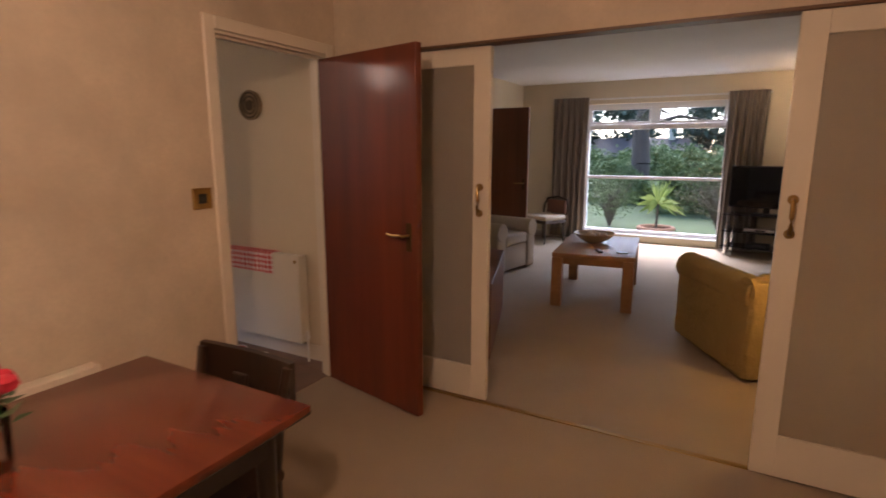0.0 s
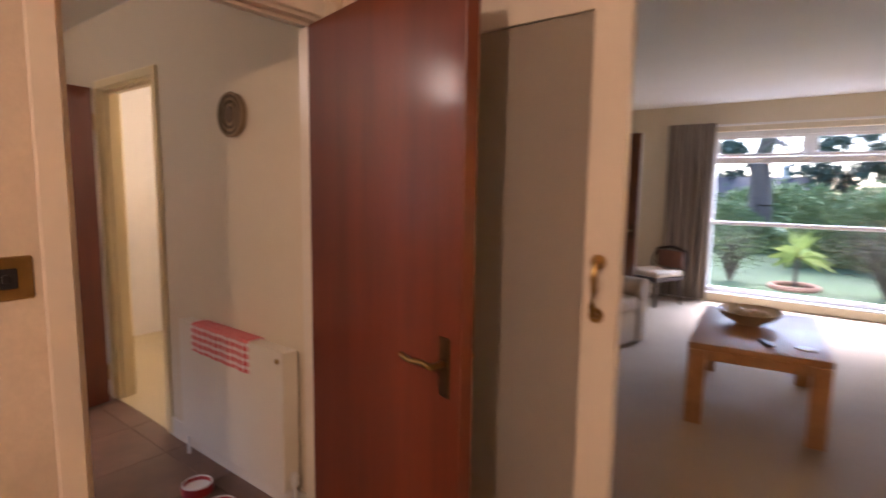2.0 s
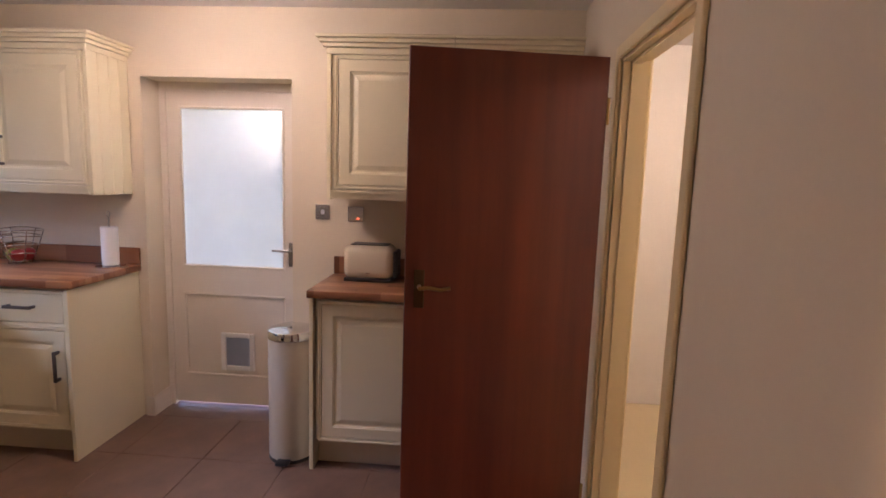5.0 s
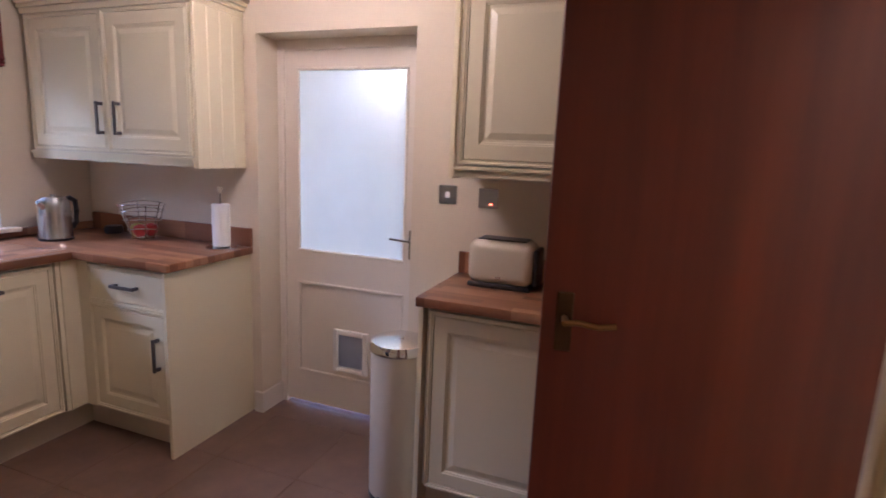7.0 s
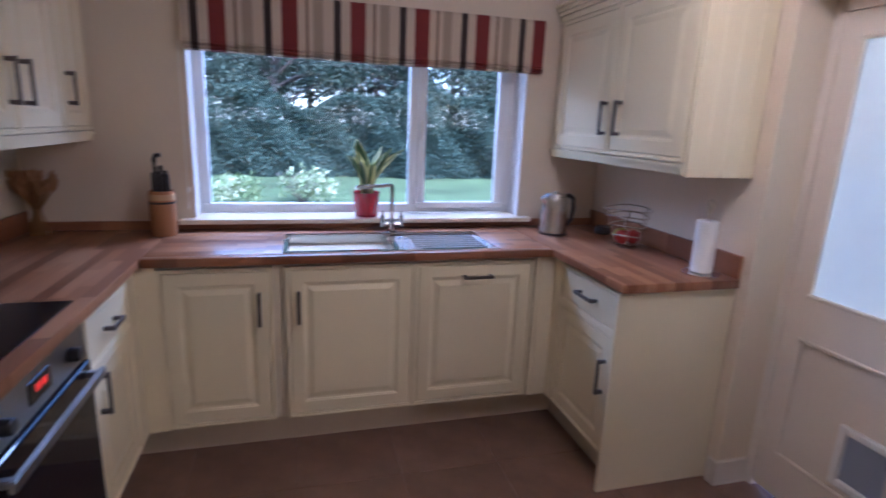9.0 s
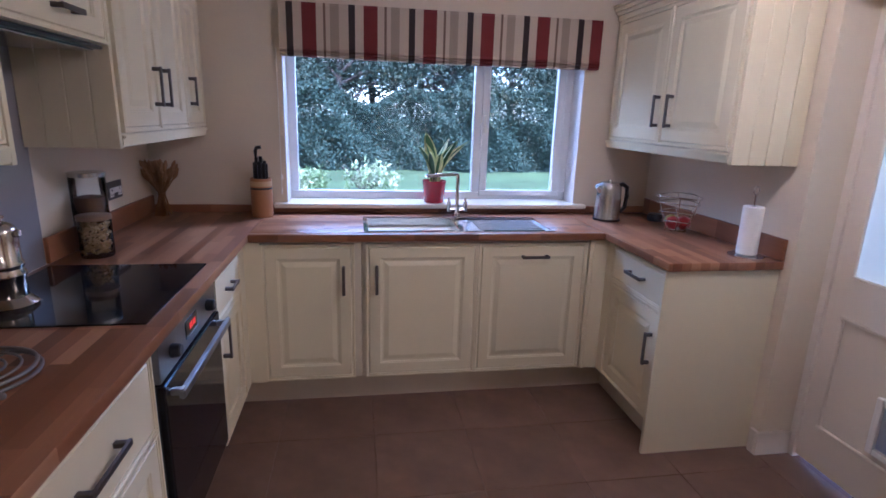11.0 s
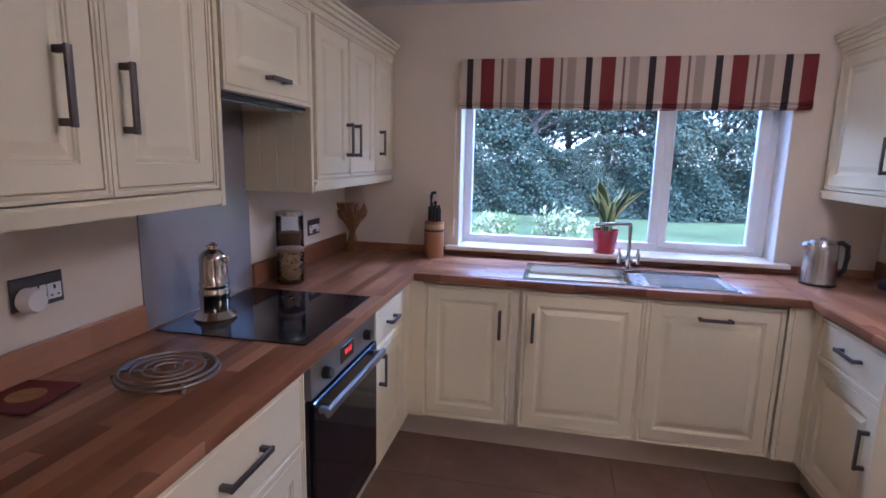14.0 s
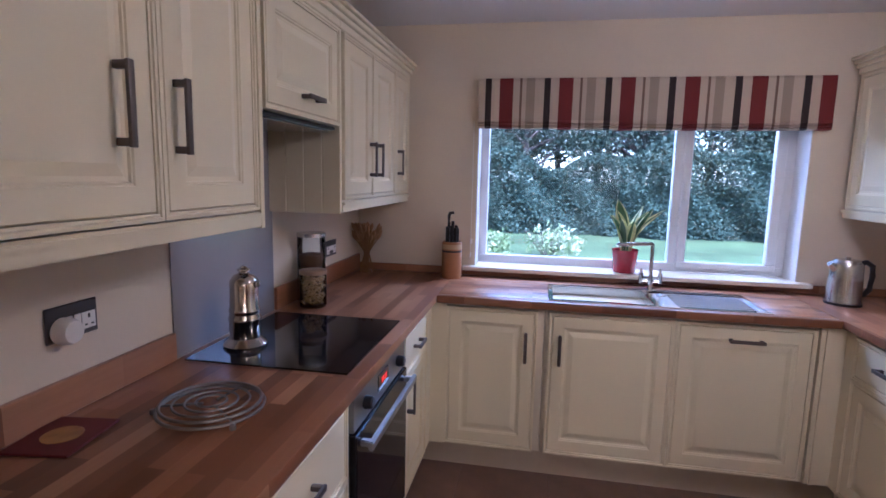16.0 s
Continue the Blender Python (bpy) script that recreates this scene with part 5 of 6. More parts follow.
for i in range(3):
    a = i * 2.094
    part("arm", tube(bmesh.new(), [(0, 0, -0.2), (0.10 * math.cos(a), 0.10 * math.sin(a), -0.25), (0.19 * math.cos(a), 0.19 * math.sin(a), -0.20)], 0.007), BRASS, pd, "", True)
    part("bulb", lathe([(0, -0.2), (0.014, -0.195), (0.024, -0.16), (0.018, -0.12), (0, -0.105)], 16), glow("bulb_glow", (1, 0.72, 0.42), 6), pd, "lit bulb", True, pose(0.19 * math.cos(a), 0.19 * math.sin(a), 0))

# ---- living room ----
lw = tagged(thing("window_2", pose(0, LY1 + 0.08, 0), "white picture window of the living room", "window"), kind="structure")
A_ = 0.055
part("window_frame", boxes((VX0, VX1, 0, 0.07, VZ0, VZ0 + 0.08), (VX0, VX1, 0, 0.07, VZ1 - 0.06, VZ1), (VX0, VX0 + A_, 0, 0.07, VZ0 + 0.08, VZ1 - 0.06), (VX1 - A_, VX1, 0, 0.07, VZ0 + 0.08, VZ1 - 0.06), (VX0 + A_, VX1 - A_, 0, 0.07, 1.75, 1.83), (-1.96, -1.87, 0, 0.07, 1.83, VZ1 - 0.06), bevel=0.004), PVC, lw)
part("glazing_bar", boxes((VX0 + A_, VX1 - A_, 0.01, 0.06, 0.985, 1.03), bevel=0.004), PVC, lw)
for x0, x1 in ((VX0 + A_, -1.96), (-1.87, VX1 - A_)):
    part("vent_sash", boxes((x0, x1, -0.012, 0.0, 1.83, 1.865), (x0, x1, -0.012, 0.0, VZ1 - 0.095, VZ1 - 0.06), (x0, x0 + 0.035, -0.012, 0.0, 1.865, VZ1 - 0.095), (x1 - 0.035, x1, -0.012, 0.0, 1.865, VZ1 - 0.095), bevel=0.003), PVC, lw)
for x0, x1, z0, z1 in ((VX0 + A_, VX1 - A_, VZ0 + 0.08, 0.985), (VX0 + A_, VX1 - A_, 1.03, 1.75), (VX0 + A_, -1.96, 1.83, VZ1 - 0.06), (-1.87, VX1 - A_, 1.83, VZ1 - 0.06)):
    p = part("pane", boxes((x0, x1, 0.033, 0.037, z0, z1)), GLASS, lw)
    p.visible_shadow = False
part("window_sill", boxes((VX0, VX1, -0.079, 0.0, VZ0, VZ0 + 0.02), bevel=0.004), PVC, lw)


def curtain(x0, x1, label, seed):
    """Pleated cloth from rail to floor."""
    random.seed(seed)
    bm, n, hs = bmesh.new(), 90, [0.03, 0.5, 1.0, 1.6, 2.10, 2.17, 2.24]
    fr = [[], []]
    for i in range(n + 1):
        u = i / n
        for k, off in ((0, 0.0), (1, 0.012)):
            col = []
            for z in hs:
                amp = 0.045 if z < 2.1 else 0.016
                x = x0 + (x1 - x0) * u + 0.01 * math.sin(z * 2 + i * 0.3)
                y = LY1 - 0.10 + amp * math.sin(u * 6.283 * 5.5 + 0.25 * math.sin(z * 1.5 + seed)) + off
                col.append(bm.verts.new((x, y, z)))
            fr[k].append(col)
    for k in (0, 1):
        for A, B in zip(fr[k], fr[k][1:]):
            for q in range(len(hs) - 1):
                bm.faces.new((A[q], A[q + 1], B[q + 1], B[q]))
    for e in (0, -1):
        for q in range(len(hs) - 1):
            bm.faces.new((fr[0][e][q], fr[0][e][q + 1], fr[1][e][q + 1], fr[1][e][q]))
    for q in (0, -1):
        for i in range(n):
            bm.faces.new((fr[0][i][q], fr[0][i + 1][q], fr[1][i + 1][q], fr[1][i][q]))
    return solid("curtain", bm, CURTAIN, label, "curtain", None, True, group="living room curtains")


curtain(-3.42, -2.87, "grey-brown striped curtain drawn to one side", 1)
curtain(-0.93, -0.45, "grey-brown striped curtain beside the television", 2)
structure("curtain_rail", boxes((-3.45, -0.42, LY1 - 0.035, LY1 - 0.012, 2.20, 2.225), (-3.3, -3.28, LY1 - 0.03, LY1 - 0.001, 2.20, 2.24), (-0.6, -0.58, LY1 - 0.03, LY1 - 0.001, 2.20, 2.24)), WHITEPL, "white curtain rail over the picture window", "curtain rail")
structure("baseboard", boxes((LX0, VX0, LY1 - 0.016, LY1 - 0.001, 0, 0.1), (VX1, LX1, LY1 - 0.016, LY1 - 0.001, 0, 0.1), bevel=0.003), TRIM, "white living room skirting board", "baseboard")

# coffee table with bowl
ct = thing("coffee_table", pose(-1.89, 6.42, 0, 0, 0, 7), "square-legged oak coffee table", "table")
part("tabletop", boxes((-0.36, 0.36, -0.60, 0.60, 0.465, 0.505), bevel=0.006, seg=2), OAK, ct, "", True)
part("apron", boxes((-0.30, 0.30, -0.57, -0.55, 0.40, 0.465), (-0.30, 0.30, 0.55, 0.57, 0.40, 0.465), (-0.34, -0.32, -0.53, 0.53, 0.40, 0.465), (0.32, 0.34, -0.53, 0.53, 0.40, 0.465)), OAK, ct)
for x in (-0.31, 0.31):
    for y in (-0.55, 0.55):
        part("leg", boxes((x - 0.048, x + 0.048, y - 0.048, y + 0.048, 0, 0.465), bevel=0.005), OAK, ct)
BOWLM = plain("pale_wood_bowl", (0.50, 0.38, 0.22), 0.4, var=0.15, big=8)
bw = thing("fruit_bowl", pose(-1.96, 6.50, 0.506), "wide shallow pale bowl with wooden balls", "bowl")
part("bowl", lathe([(0, 0), (0.07, 0), (0.08, 0.008), (0.15, 0.045), (0.205, 0.095), (0.20, 0.10), (0.145, 0.055), (0.07, 0.018), (0, 0.016)], 36), BOWLM, bw, "", True)
for x, y in ((0.03, 0.02), (-0.05, 0.03), (0.0, -0.06), (0.09, 0.0)):
    bm = bmesh.new()
    bmesh.ops.create_uvsphere(bm, u_segments=16, v_segments=10, radius=0.038)
    part("ball", bm, BOWLM, bw, "", True, pose(x, y, 0.065))
solid("remote_control", boxes((-0.02, 0.02, -0.075, 0.075, 0, 0.018), bevel=0.006, seg=2), BLACK, "black remote control on the coffee table", "remote control", pose(-1.80, 6.02, 0.506, 0, 0, 25), True)
solid("coaster", lathe([(0, 0), (0.048, 0), (0.05, 0.004), (0.046, 0.008), (0, 0.008)], 24), BOWLM, "round pale coaster on the coffee table", "coaster", pose(-1.60, 6.05, 0.506), True)


def armchair(m, w, d, arm_h, back_h, cloth, label, lean=0.0):
    """Roll-arm chair; local y points out of its back, x across."""
    c = thing("armchair", m, label, "armchair")
    part("base", boxes((-w / 2 + 0.03, w / 2 - 0.03, -d / 2 + 0.02, d / 2 - 0.02, 0.03, 0.32), bevel=0.02, seg=2), cloth, c, "", True)
    for s in (-1, 1):
        bm = boxes((s * (w / 2 - 0.09) - 0.085, s * (w / 2 - 0.09) + 0.085, -d / 2, d / 2 - 0.01, 0.02, arm_h - 0.09), bevel=0.02, seg=2)
        rod(bm, (s * (w / 2 - 0.09), -d / 2 - 0.012, arm_h - 0.10), (s * (w / 2 - 0.09), d / 2 - 0.03, arm_h - 0.10), 0.105, seg=24)
        bmesh.ops.bevel(bm, geom=[e for e in bm.edges if e.calc_length() < 0.04], offset=0.008, segments=1, affect="EDGES")
        part("arm", bm, cloth, c, "", True)
    bm = boxes((-w / 2 + 0.01, w / 2 - 0.01, d / 2 - 0.17, d / 2, 0.02, back_h - 0.06), bevel=0.03, seg=3)
    rod(bm, (-w / 2 + 0.02, d / 2 - 0.09, back_h - 0.09), (w / 2 - 0.02, d / 2 - 0.09, back_h - 0.09), 0.09, seg=24)
    part("back", bm, cloth, c, "", True)
    part("seat_cushion", boxes((-w / 2 + 0.19, w / 2 - 0.19, -d / 2 - 0.01, d / 2 - 0.18, 0.32, 0.46), bevel=0.045, seg=4), cloth, c, "", True)
    part("back_cushion", boxes((-w / 2 + 0.20, w / 2 - 0.20, d / 2 - 0.32, d / 2 - 0.17, 0.45, back_h - 0.02), bevel=0.05, seg=4), cloth, c, "", True)
    for x in (-w / 2 + 0.08, w / 2 - 0.08):
        for y in (-d / 2 + 0.08, d / 2 - 0.08):
            part("foot", rods(((x, y, 0), (x, y, 0.04), 0.022)), DARKWOOD, c, "", True)
    return c


# the chair faces the window corner: its back is towards the sliding doors
armchair(pose(-0.44, 5.35, 0, 0, 0, 210), 0.95, 0.95, 0.65, 0.66, SOFA, "mustard yellow roll-arm armchair")
armchair(pose(-3.38, 7.05, 0, 0, 0, 80), 0.85, 0.85, 0.60, 0.88, CREAMCLOTH, "cream upholstered armchair by the wall")
sb = thing("low_cabinet", pose(-2.56, 4.73, 0, 0, 0, 18.4), "low reddish wooden cabinet behind the sliding door", "cabinet")
CAB = wood("reddish_wood", (0.16, 0.05, 0.02), (0.30, 0.11, 0.045), 0.4, 2, 12)
part("body", boxes((-0.28, 0.28, -0.60, 0.62, 0.03, 0.54), bevel=0.004), CAB, sb)
part("top", boxes((-0.29, 0.285, -0.61, 0.63, 0.54, 0.56), bevel=0.005), CAB, sb)
part("plinth", boxes((-0.25, 0.25, -0.52, 0.52, 0, 0.03)), CAB, sb)
sc = thing("side_chair", pose(-3.36, 9.20, 0, 0, 0, -25), "dark wooden side chair with a pale seat", "chair")
part("seat", boxes((-0.25, 0.25, -0.24, 0.24, 0.36, 0.43), bevel=0.03, seg=3), CREAMCLOTH, sc, "pale padded seat", True)
part("seat_rail", boxes((-0.24, 0.24, -0.23, 0.23, 0.31, 0.36), bevel=0.006), DARKWOOD, sc)
for x in (-0.21, 0.21):
    for y in (-0.2, 0.2):
        part("leg", rods(((x * 1.05, y * 1.1, 0), (x, y, 0.33), 0.014, 0.022)), DARKWOOD, sc, "", True)
bm = tube(bmesh.new(), [(-0.23, 0.22, 0.33), (-0.25, 0.26, 0.55), (-0.2, 0.28, 0.66), (0, 0.30, 0.70), (0.2, 0.28, 0.66), (0.25, 0.26, 0.55), (0.23, 0.22, 0.33)], 0.017)
part("back_frame", bm, DARKWOOD, sc, "", True)
part("back_pad", boxes((-0.19, 0.19, 0.25, 0.285, 0.44, 0.65), bevel=0.012, seg=2), plain("reddish_pad", (0.20, 0.09, 0.06), 0.8), sc, "", True)

# television on its glass stand
st = thing("television_stand", pose(-0.38, 9.42, 0, 0, 0, -14), "chrome and black glass television stand", "stand")
for z in (0.12, 0.33, 0.56):
    part("glass_shelf", boxes((-0.46, 0.46, -0.20, 0.20, z, z + 0.012), bevel=0.003), BLACKGLASS, st, "black glass shelf")
for x in (-0.40, 0.40):
    for y in (-0.15, 0.15):
        part("post", rods(((x, y, 0), (x, y, 0.585), 0.022), seg=16), CHROME, st, "", True)
dv = thing("media_player", pose(-0.38, 9.40, 0.343, 0, 0, -14), "silver media player on the glass shelf", "media player")
part("case", boxes((-0.20, 0.20, -0.12, 0.12, 0, 0.055), bevel=0.005), STEEL, dv)
part("display", boxes((-0.06, 0.06, -0.123, -0.1201, 0.015, 0.04)), BLACKGLASS, dv)
solid("media_box", boxes((-0.13, 0.13, -0.11, 0.11, 0, 0.045), bevel=0.005), BLACK, "black set-top box on the lower shelf", "media player", pose(-0.42, 9.42, 0.133, 0, 0, -14))
tl = thing("television", pose(-0.36, 9.48, 0.573, 0, 0, -16), "flat black television, switched off", "television")
part("screen", boxes((-0.46, 0.46, -0.012, 0.0, 0.095, 0.635), bevel=0.002), BLACKGLASS, tl)
part("bezel", boxes((-0.475, 0.475, -0.008, 0.035, 0.08, 0.65), bevel=0.004), BLACK, tl)
part("foot", boxes((-0.16, 0.16, -0.10, 0.10, 0.0, 0.012), (-0.04, 0.04, 0.0, 0.02, 0.012, 0.10), bevel=0.003), BLACK, tl)

fl = thing("floor_lamp", pose(0.02, 4.45, 0), "lit floor lamp with a fabric shade behind the sliding door", "lamp")
part("base", lathe([(0, 0), (0.14, 0), (0.14, 0.015), (0.02, 0.03), (0.012, 0.04)], 28), BRASS, fl, "", True)
part("pole", rods(((0, 0, 0.03), (0, 0, 1.36), 0.011)), BRASS, fl, "", True)
part("shade", lathe([(0.18, 1.32), (0.12, 1.60), (0.117, 1.60), (0.177, 1.32)], 32), obscure_glass("lamp_shade_cloth", (0.80, 0.62, 0.35), 200, 0.02), fl, "cream fabric shade", True)

# chimney wall: uplighter, stone hearth front, vase
wlm = thing("wall_uplighter", pose(LX1 - 0.001, 9.0, 2.02), "plaster bowl uplighter, lit", "lamp")
bm = lathe([(0, -0.07), (0.03, -0.065), (0.09, -0.02), (0.15, 0.03), (0.145, 0.035), (0.085, -0.01), (0.0, -0.05)], 32)
for v_ in bm.verts:
    v_.co.x = min(v_.co.x, 0.0) if v_.co.x > 0 else v_.co.x
part("bowl", bm, plain("plaster", (0.72, 0.62, 0.45), 0.6), wlm, "", True)
part("bulb", lathe([(0, -0.02), (0.015, -0.015), (0.022, 0.02), (0.015, 0.05), (0, 0.06)], 14), glow("uplight_bulb", (1, 0.78, 0.45), 8), wlm, "lit bulb", True, pose(-0.06, 0, 0))
fp = thing("fireplace", pose(LX1 - 0.001, 8.55, 0), "pale stone fireplace with a dark opening", "fireplace")
STONE = plain("pale_stone", (0.52, 0.50, 0.46), 0.8, var=0.15, fine=40, relief=0.3)
part("surround", boxes((-0.10, 0, -0.75, -0.35, 0, 0.80), (-0.10, 0, 0.35, 0.75, 0, 0.80), (-0.10, 0, -0.35, 0.35, 0.60, 0.80), bevel=0.006), STONE, fp)
part("mantel", boxes((-0.16, 0, -0.80, 0.80, 0.80, 0.85), bevel=0.006), STONE, fp)
part("firebox", boxes((-0.02, -0.002, -0.35, 0.35, 0, 0.60)), BLACK, fp, "black fire opening")
part("hearth", boxes((-0.45, -0.101, -0.8, 0.8, 0, 0.05), bevel=0.005), STONE, fp)
mv = thing("mantel_vase", pose(0.19, 8.1, 0.85), "pale vase with a small green plant", "vase")
part("vase", lathe([(0, 0), (0.045, 0), (0.05, 0.01), (0.055, 0.12), (0.045, 0.2), (0.05, 0.22), (0.044, 0.22), (0, 0.2)], 24), CREAMCLOTH, mv, "", True)

# ---- leaves ----
def leaf_mesh(name, centres, dirs, length, width, material, rng):
    """Many small folded leaves as one mesh."""
    n = len(centres)
    up = rng.normal(size=(n, 3))
    d = dirs / np.linalg.norm(dirs, axis=1, keepdims=True)
    s = np.cross(d, up)
    s /= np.linalg.norm(s, axis=1, keepdims=True)
    k = rng.uniform(0.6, 1.3, (n, 1))
    nr = np.cross(d, s)
    v = np.stack([centres, centres + d * length * k * 0.5 + s * width * k + nr * width * 0.3, centres + d * length * k, centres + d * length * k * 0.5 - s * width * k + nr * width * 0.3], 1).reshape(-1, 3)
    i = np.arange(n)[:, None] * 4
    f = np.concatenate([i + np.array([[0, 1, 2]]), i + np.array([[0, 2, 3]])], 0)
    me = bpy.data.meshes.new(name)
    me.from_pydata(v.tolist(), [], f.tolist())
    me.materials.append(material)
    return me


def foliage(name, pts, length, width, material, label, category, seed, parent=None, kind="", droop=0.0, m=None):
    rng = np.random.default_rng(seed)
    dirs = rng.normal(size=pts.shape)
    dirs[:, 2] -= droop
    ob = new(name, leaf_mesh(name, pts, dirs, length, width, material, rng))
    ob.parent = parent
    return tagged(ob, label, category, "", kind)


def shell(rng, n, c, r, inner=0.75):
    """Points in the outer skin of a lumpy ellipsoid."""
    d = rng.normal(size=(n, 3))
    d /= np.linalg.norm(d, axis=1, keepdims=True)
    lump = 1 + 0.18 * np.sin(d[:, :1] * 7 + c[0]) * np.cos(d[:, 1:2] * 6 + c[1]) + 0.1 * np.sin(d[:, 2:3] * 11)
    return np.array(c) + d * np.array(r) * lump * rng.uniform(inner, 1.05, (n, 1))


foliage("mantel_plant_leaves", shell(np.random.default_rng(2), 160, (0, 0, 0.30), (0.10, 0.10, 0.09), 0.2), 0.06, 0.014, HEDGE2, "", "", 3, mv).name = "foliage"

# ---- bathroom ----
BX0_, BX1_, BYE = -6.6, -4.25, 6.3
BWALL = plain("bathroom_paint", (0.76, 0.72, 0.66), 0.6, relief=0.08)
structure("wall_bathroom", boxes((BX0_ - 0.15, BX0_, KY1 + 0.1, 4.95, -0.1, 2.6), (BX0_ - 0.15, BX0_, 5.5, BYE + 0.1, -0.1, 2.6), (BX0_ - 0.15, BX0_, 4.95, 5.5, -0.1, 1.3), (BX0_ - 0.15, BX0_, 4.95, 5.5, 2.0, 2.6), (BX1_, BX1_ + 0.05, KY1 + 0.1, BYE + 0.1, -0.1, 2.6), (BX0_, BX1_, BYE, BYE + 0.1, -0.1, 2.6), (BX0_ - 0.15, EX0, KY1, KY1 + 0.1, -0.1, 2.6)), BWALL, "white bathroom walls with a small window", "wall")
structure("ceiling_bathroom", boxes((BX0_ - 0.15, BX1_ + 0.05, KY1 + 0.05, BYE + 0.1, 2.38, 2.5)), CEIL, "white bathroom ceiling", "ceiling")
structure("floor_bathroom", boxes((BX0_, BX1_, KY1, BYE, -0.1, 0.002)), plain("cream_vinyl", (0.58, 0.48, 0.28), 0.35, var=0.08), "cream vinyl bathroom floor", "floor")
bwn = tagged(thing("window_3", pose(BX0_ - 0.08, 0, 0), "small frosted bathroom window", "window"), kind="structure")
part("window_frame", boxes((0, 0.05, 4.95, 4.99, 1.3, 2.0), (0, 0.05, 5.46, 5.5, 1.3, 2.0), (0, 0.05, 4.99, 5.46, 1.3, 1.35), (0, 0.05, 4.99, 5.46, 1.95, 2.0)), PVC, bwn)
part("pane", boxes((0.02, 0.025, 4.99, 5.46, 1.35, 1.95)), DOORGLASS, bwn, "frosted pane")
CERAMIC = plain("white_ceramic", (0.80, 0.78, 0.74), 0.1, var=0.02, relief=0)
bs_ = thing("wash_basin", pose(BX0_ + 0.25, 5.22, 0, 0, 0, 90), "white pedestal wash basin", "basin")
part("bowl", lathe([(0, 0.66), (0.10, 0.67), (0.20, 0.78), (0.23, 0.82), (0.22, 0.83), (0.18, 0.80), (0.10, 0.72), (0, 0.70)], 28), CERAMIC, bs_, "", True)
part("pedestal", lathe([(0, 0), (0.13, 0), (0.10, 0.1), (0.08, 0.4), (0.10, 0.68), (0, 0.68)], 24), CERAMIC, bs_, "", True)
part("tap", tube(bmesh.new(), [(0, 0.18, 0.815), (0, 0.18, 0.92), (0, 0.10, 0.93), (0, 0.07, 0.90)], 0.012), CHROME, bs_, "", True)
tr = thing("towel_ring", pose(BX0_ + 0.001, 4.79, 1.07, 0, 0, 90), "chrome towel ring on the bathroom wall", "towel ring")
part("mount", rods(((0, 0, 0), (0, -0.05, 0), 0.02)), CHROME, tr, "", True)
part("ring", tube(bmesh.new(), [(0.08 * math.cos(a), -0.05, -0.07 + 0.07 * math.sin(a)) for a in [i * math.pi / 12 for i in range(24)]], 0.005, 6, True), CHROME, tr, "", True)
solid("hand_towel", boxes((BX0_ + 0.035, BX0_ + 0.07, 4.68, 4.90, 0.40, 0.95), bevel=0.014, seg=3), plain("grey_towelling", (0.24, 0.21, 0.19), 0.98, var=0.15, fine=200, relief=0.6), "grey hand towel hanging from a ring", "towel", None, True)
bt = tagged(new("bathroom_tiles"), "white wall tiles above the basin", "tiles", "", "structure")
tile_me = as_mesh("tile", boxes((0.0, 0.008, 0.002, 0.148, 0.002, 0.148), bevel=0.002), CERAMIC)
for i in range(4):
    for j in range(8):
        o = new("tile", tile_me)
        o.parent, o.location = bt, (BX0_ + 0.001, 4.80 + 0.15 * i, 0.05 + 0.15 * j)
solid("bathroom_ceiling_lamp", lathe([(0, 0.0), (0.08, 0.005), (0.12, 0.03), (0.13, 0.06), (0, 0.06)], 28), glow("opal_glow", (1.0, 0.78, 0.5), 1.5), "lit opal bathroom ceiling lamp", "lamp", pose(-5.2, 4.75, 2.3195), True)

# ---- outdoors ----
gm = bmesh.new()
bmesh.ops.create_grid(gm, x_segments=60, y_segments=60, size=250)
for v_ in gm.verts:
    v_.co.z = -0.22 + 0.05 * noise.noise(v_.co * 0.15)
solid("ground", gm, GRASS, "lawn round the house, out to the horizon", "ground", kind="structure")


def hedge(name, m, w, d, h, n, length, width, material, label, seed):
    """A leaf-covered hedge round a dark core of painted shade; front towards -y."""
    t = thing(name, m, label, "hedge")
    rng = np.random.default_rng(seed)
    # near-black green box stands in for the shade deep between the leaves
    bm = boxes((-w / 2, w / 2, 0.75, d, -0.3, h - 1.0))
    part("core", bm, INNER_SHADE, t)
    x = rng.uniform(-w / 2, w / 2, n)
    z = rng.uniform(-0.25, h, n)
    y = 0.12 + 0.22 * np.sin(x * 1.7 + z) + 0.16 * np.sin(z * 3.1 + x * 4) + rng.uniform(0, 0.35, n) + 0.05 * z
    top = h + 0.35 * np.sin(x * 0.9 + seed) + 0.2 * np.sin(x * 2.7)
    z = np.minimum(z * top / h, top)
    k = n // 6
    y[:k] = rng.uniform(0.1, d, k); z[:k] = top[:k] - rng.uniform(0, 0.3, k)
    foliage("leaves", np.stack([x, y, z], 1), length, width, material, "", "", seed, t)
    return t


# behind the kitchen: hedge, wood edge and a variegated shrub
hedge("garden_hedge", pose(-5.0, -13.4, 0, 0, 0, 180), 30, 1.8, 2.3, 230000, 0.085, 0.03, HEDGE, "dense dark green hedge across the lawn", 5)


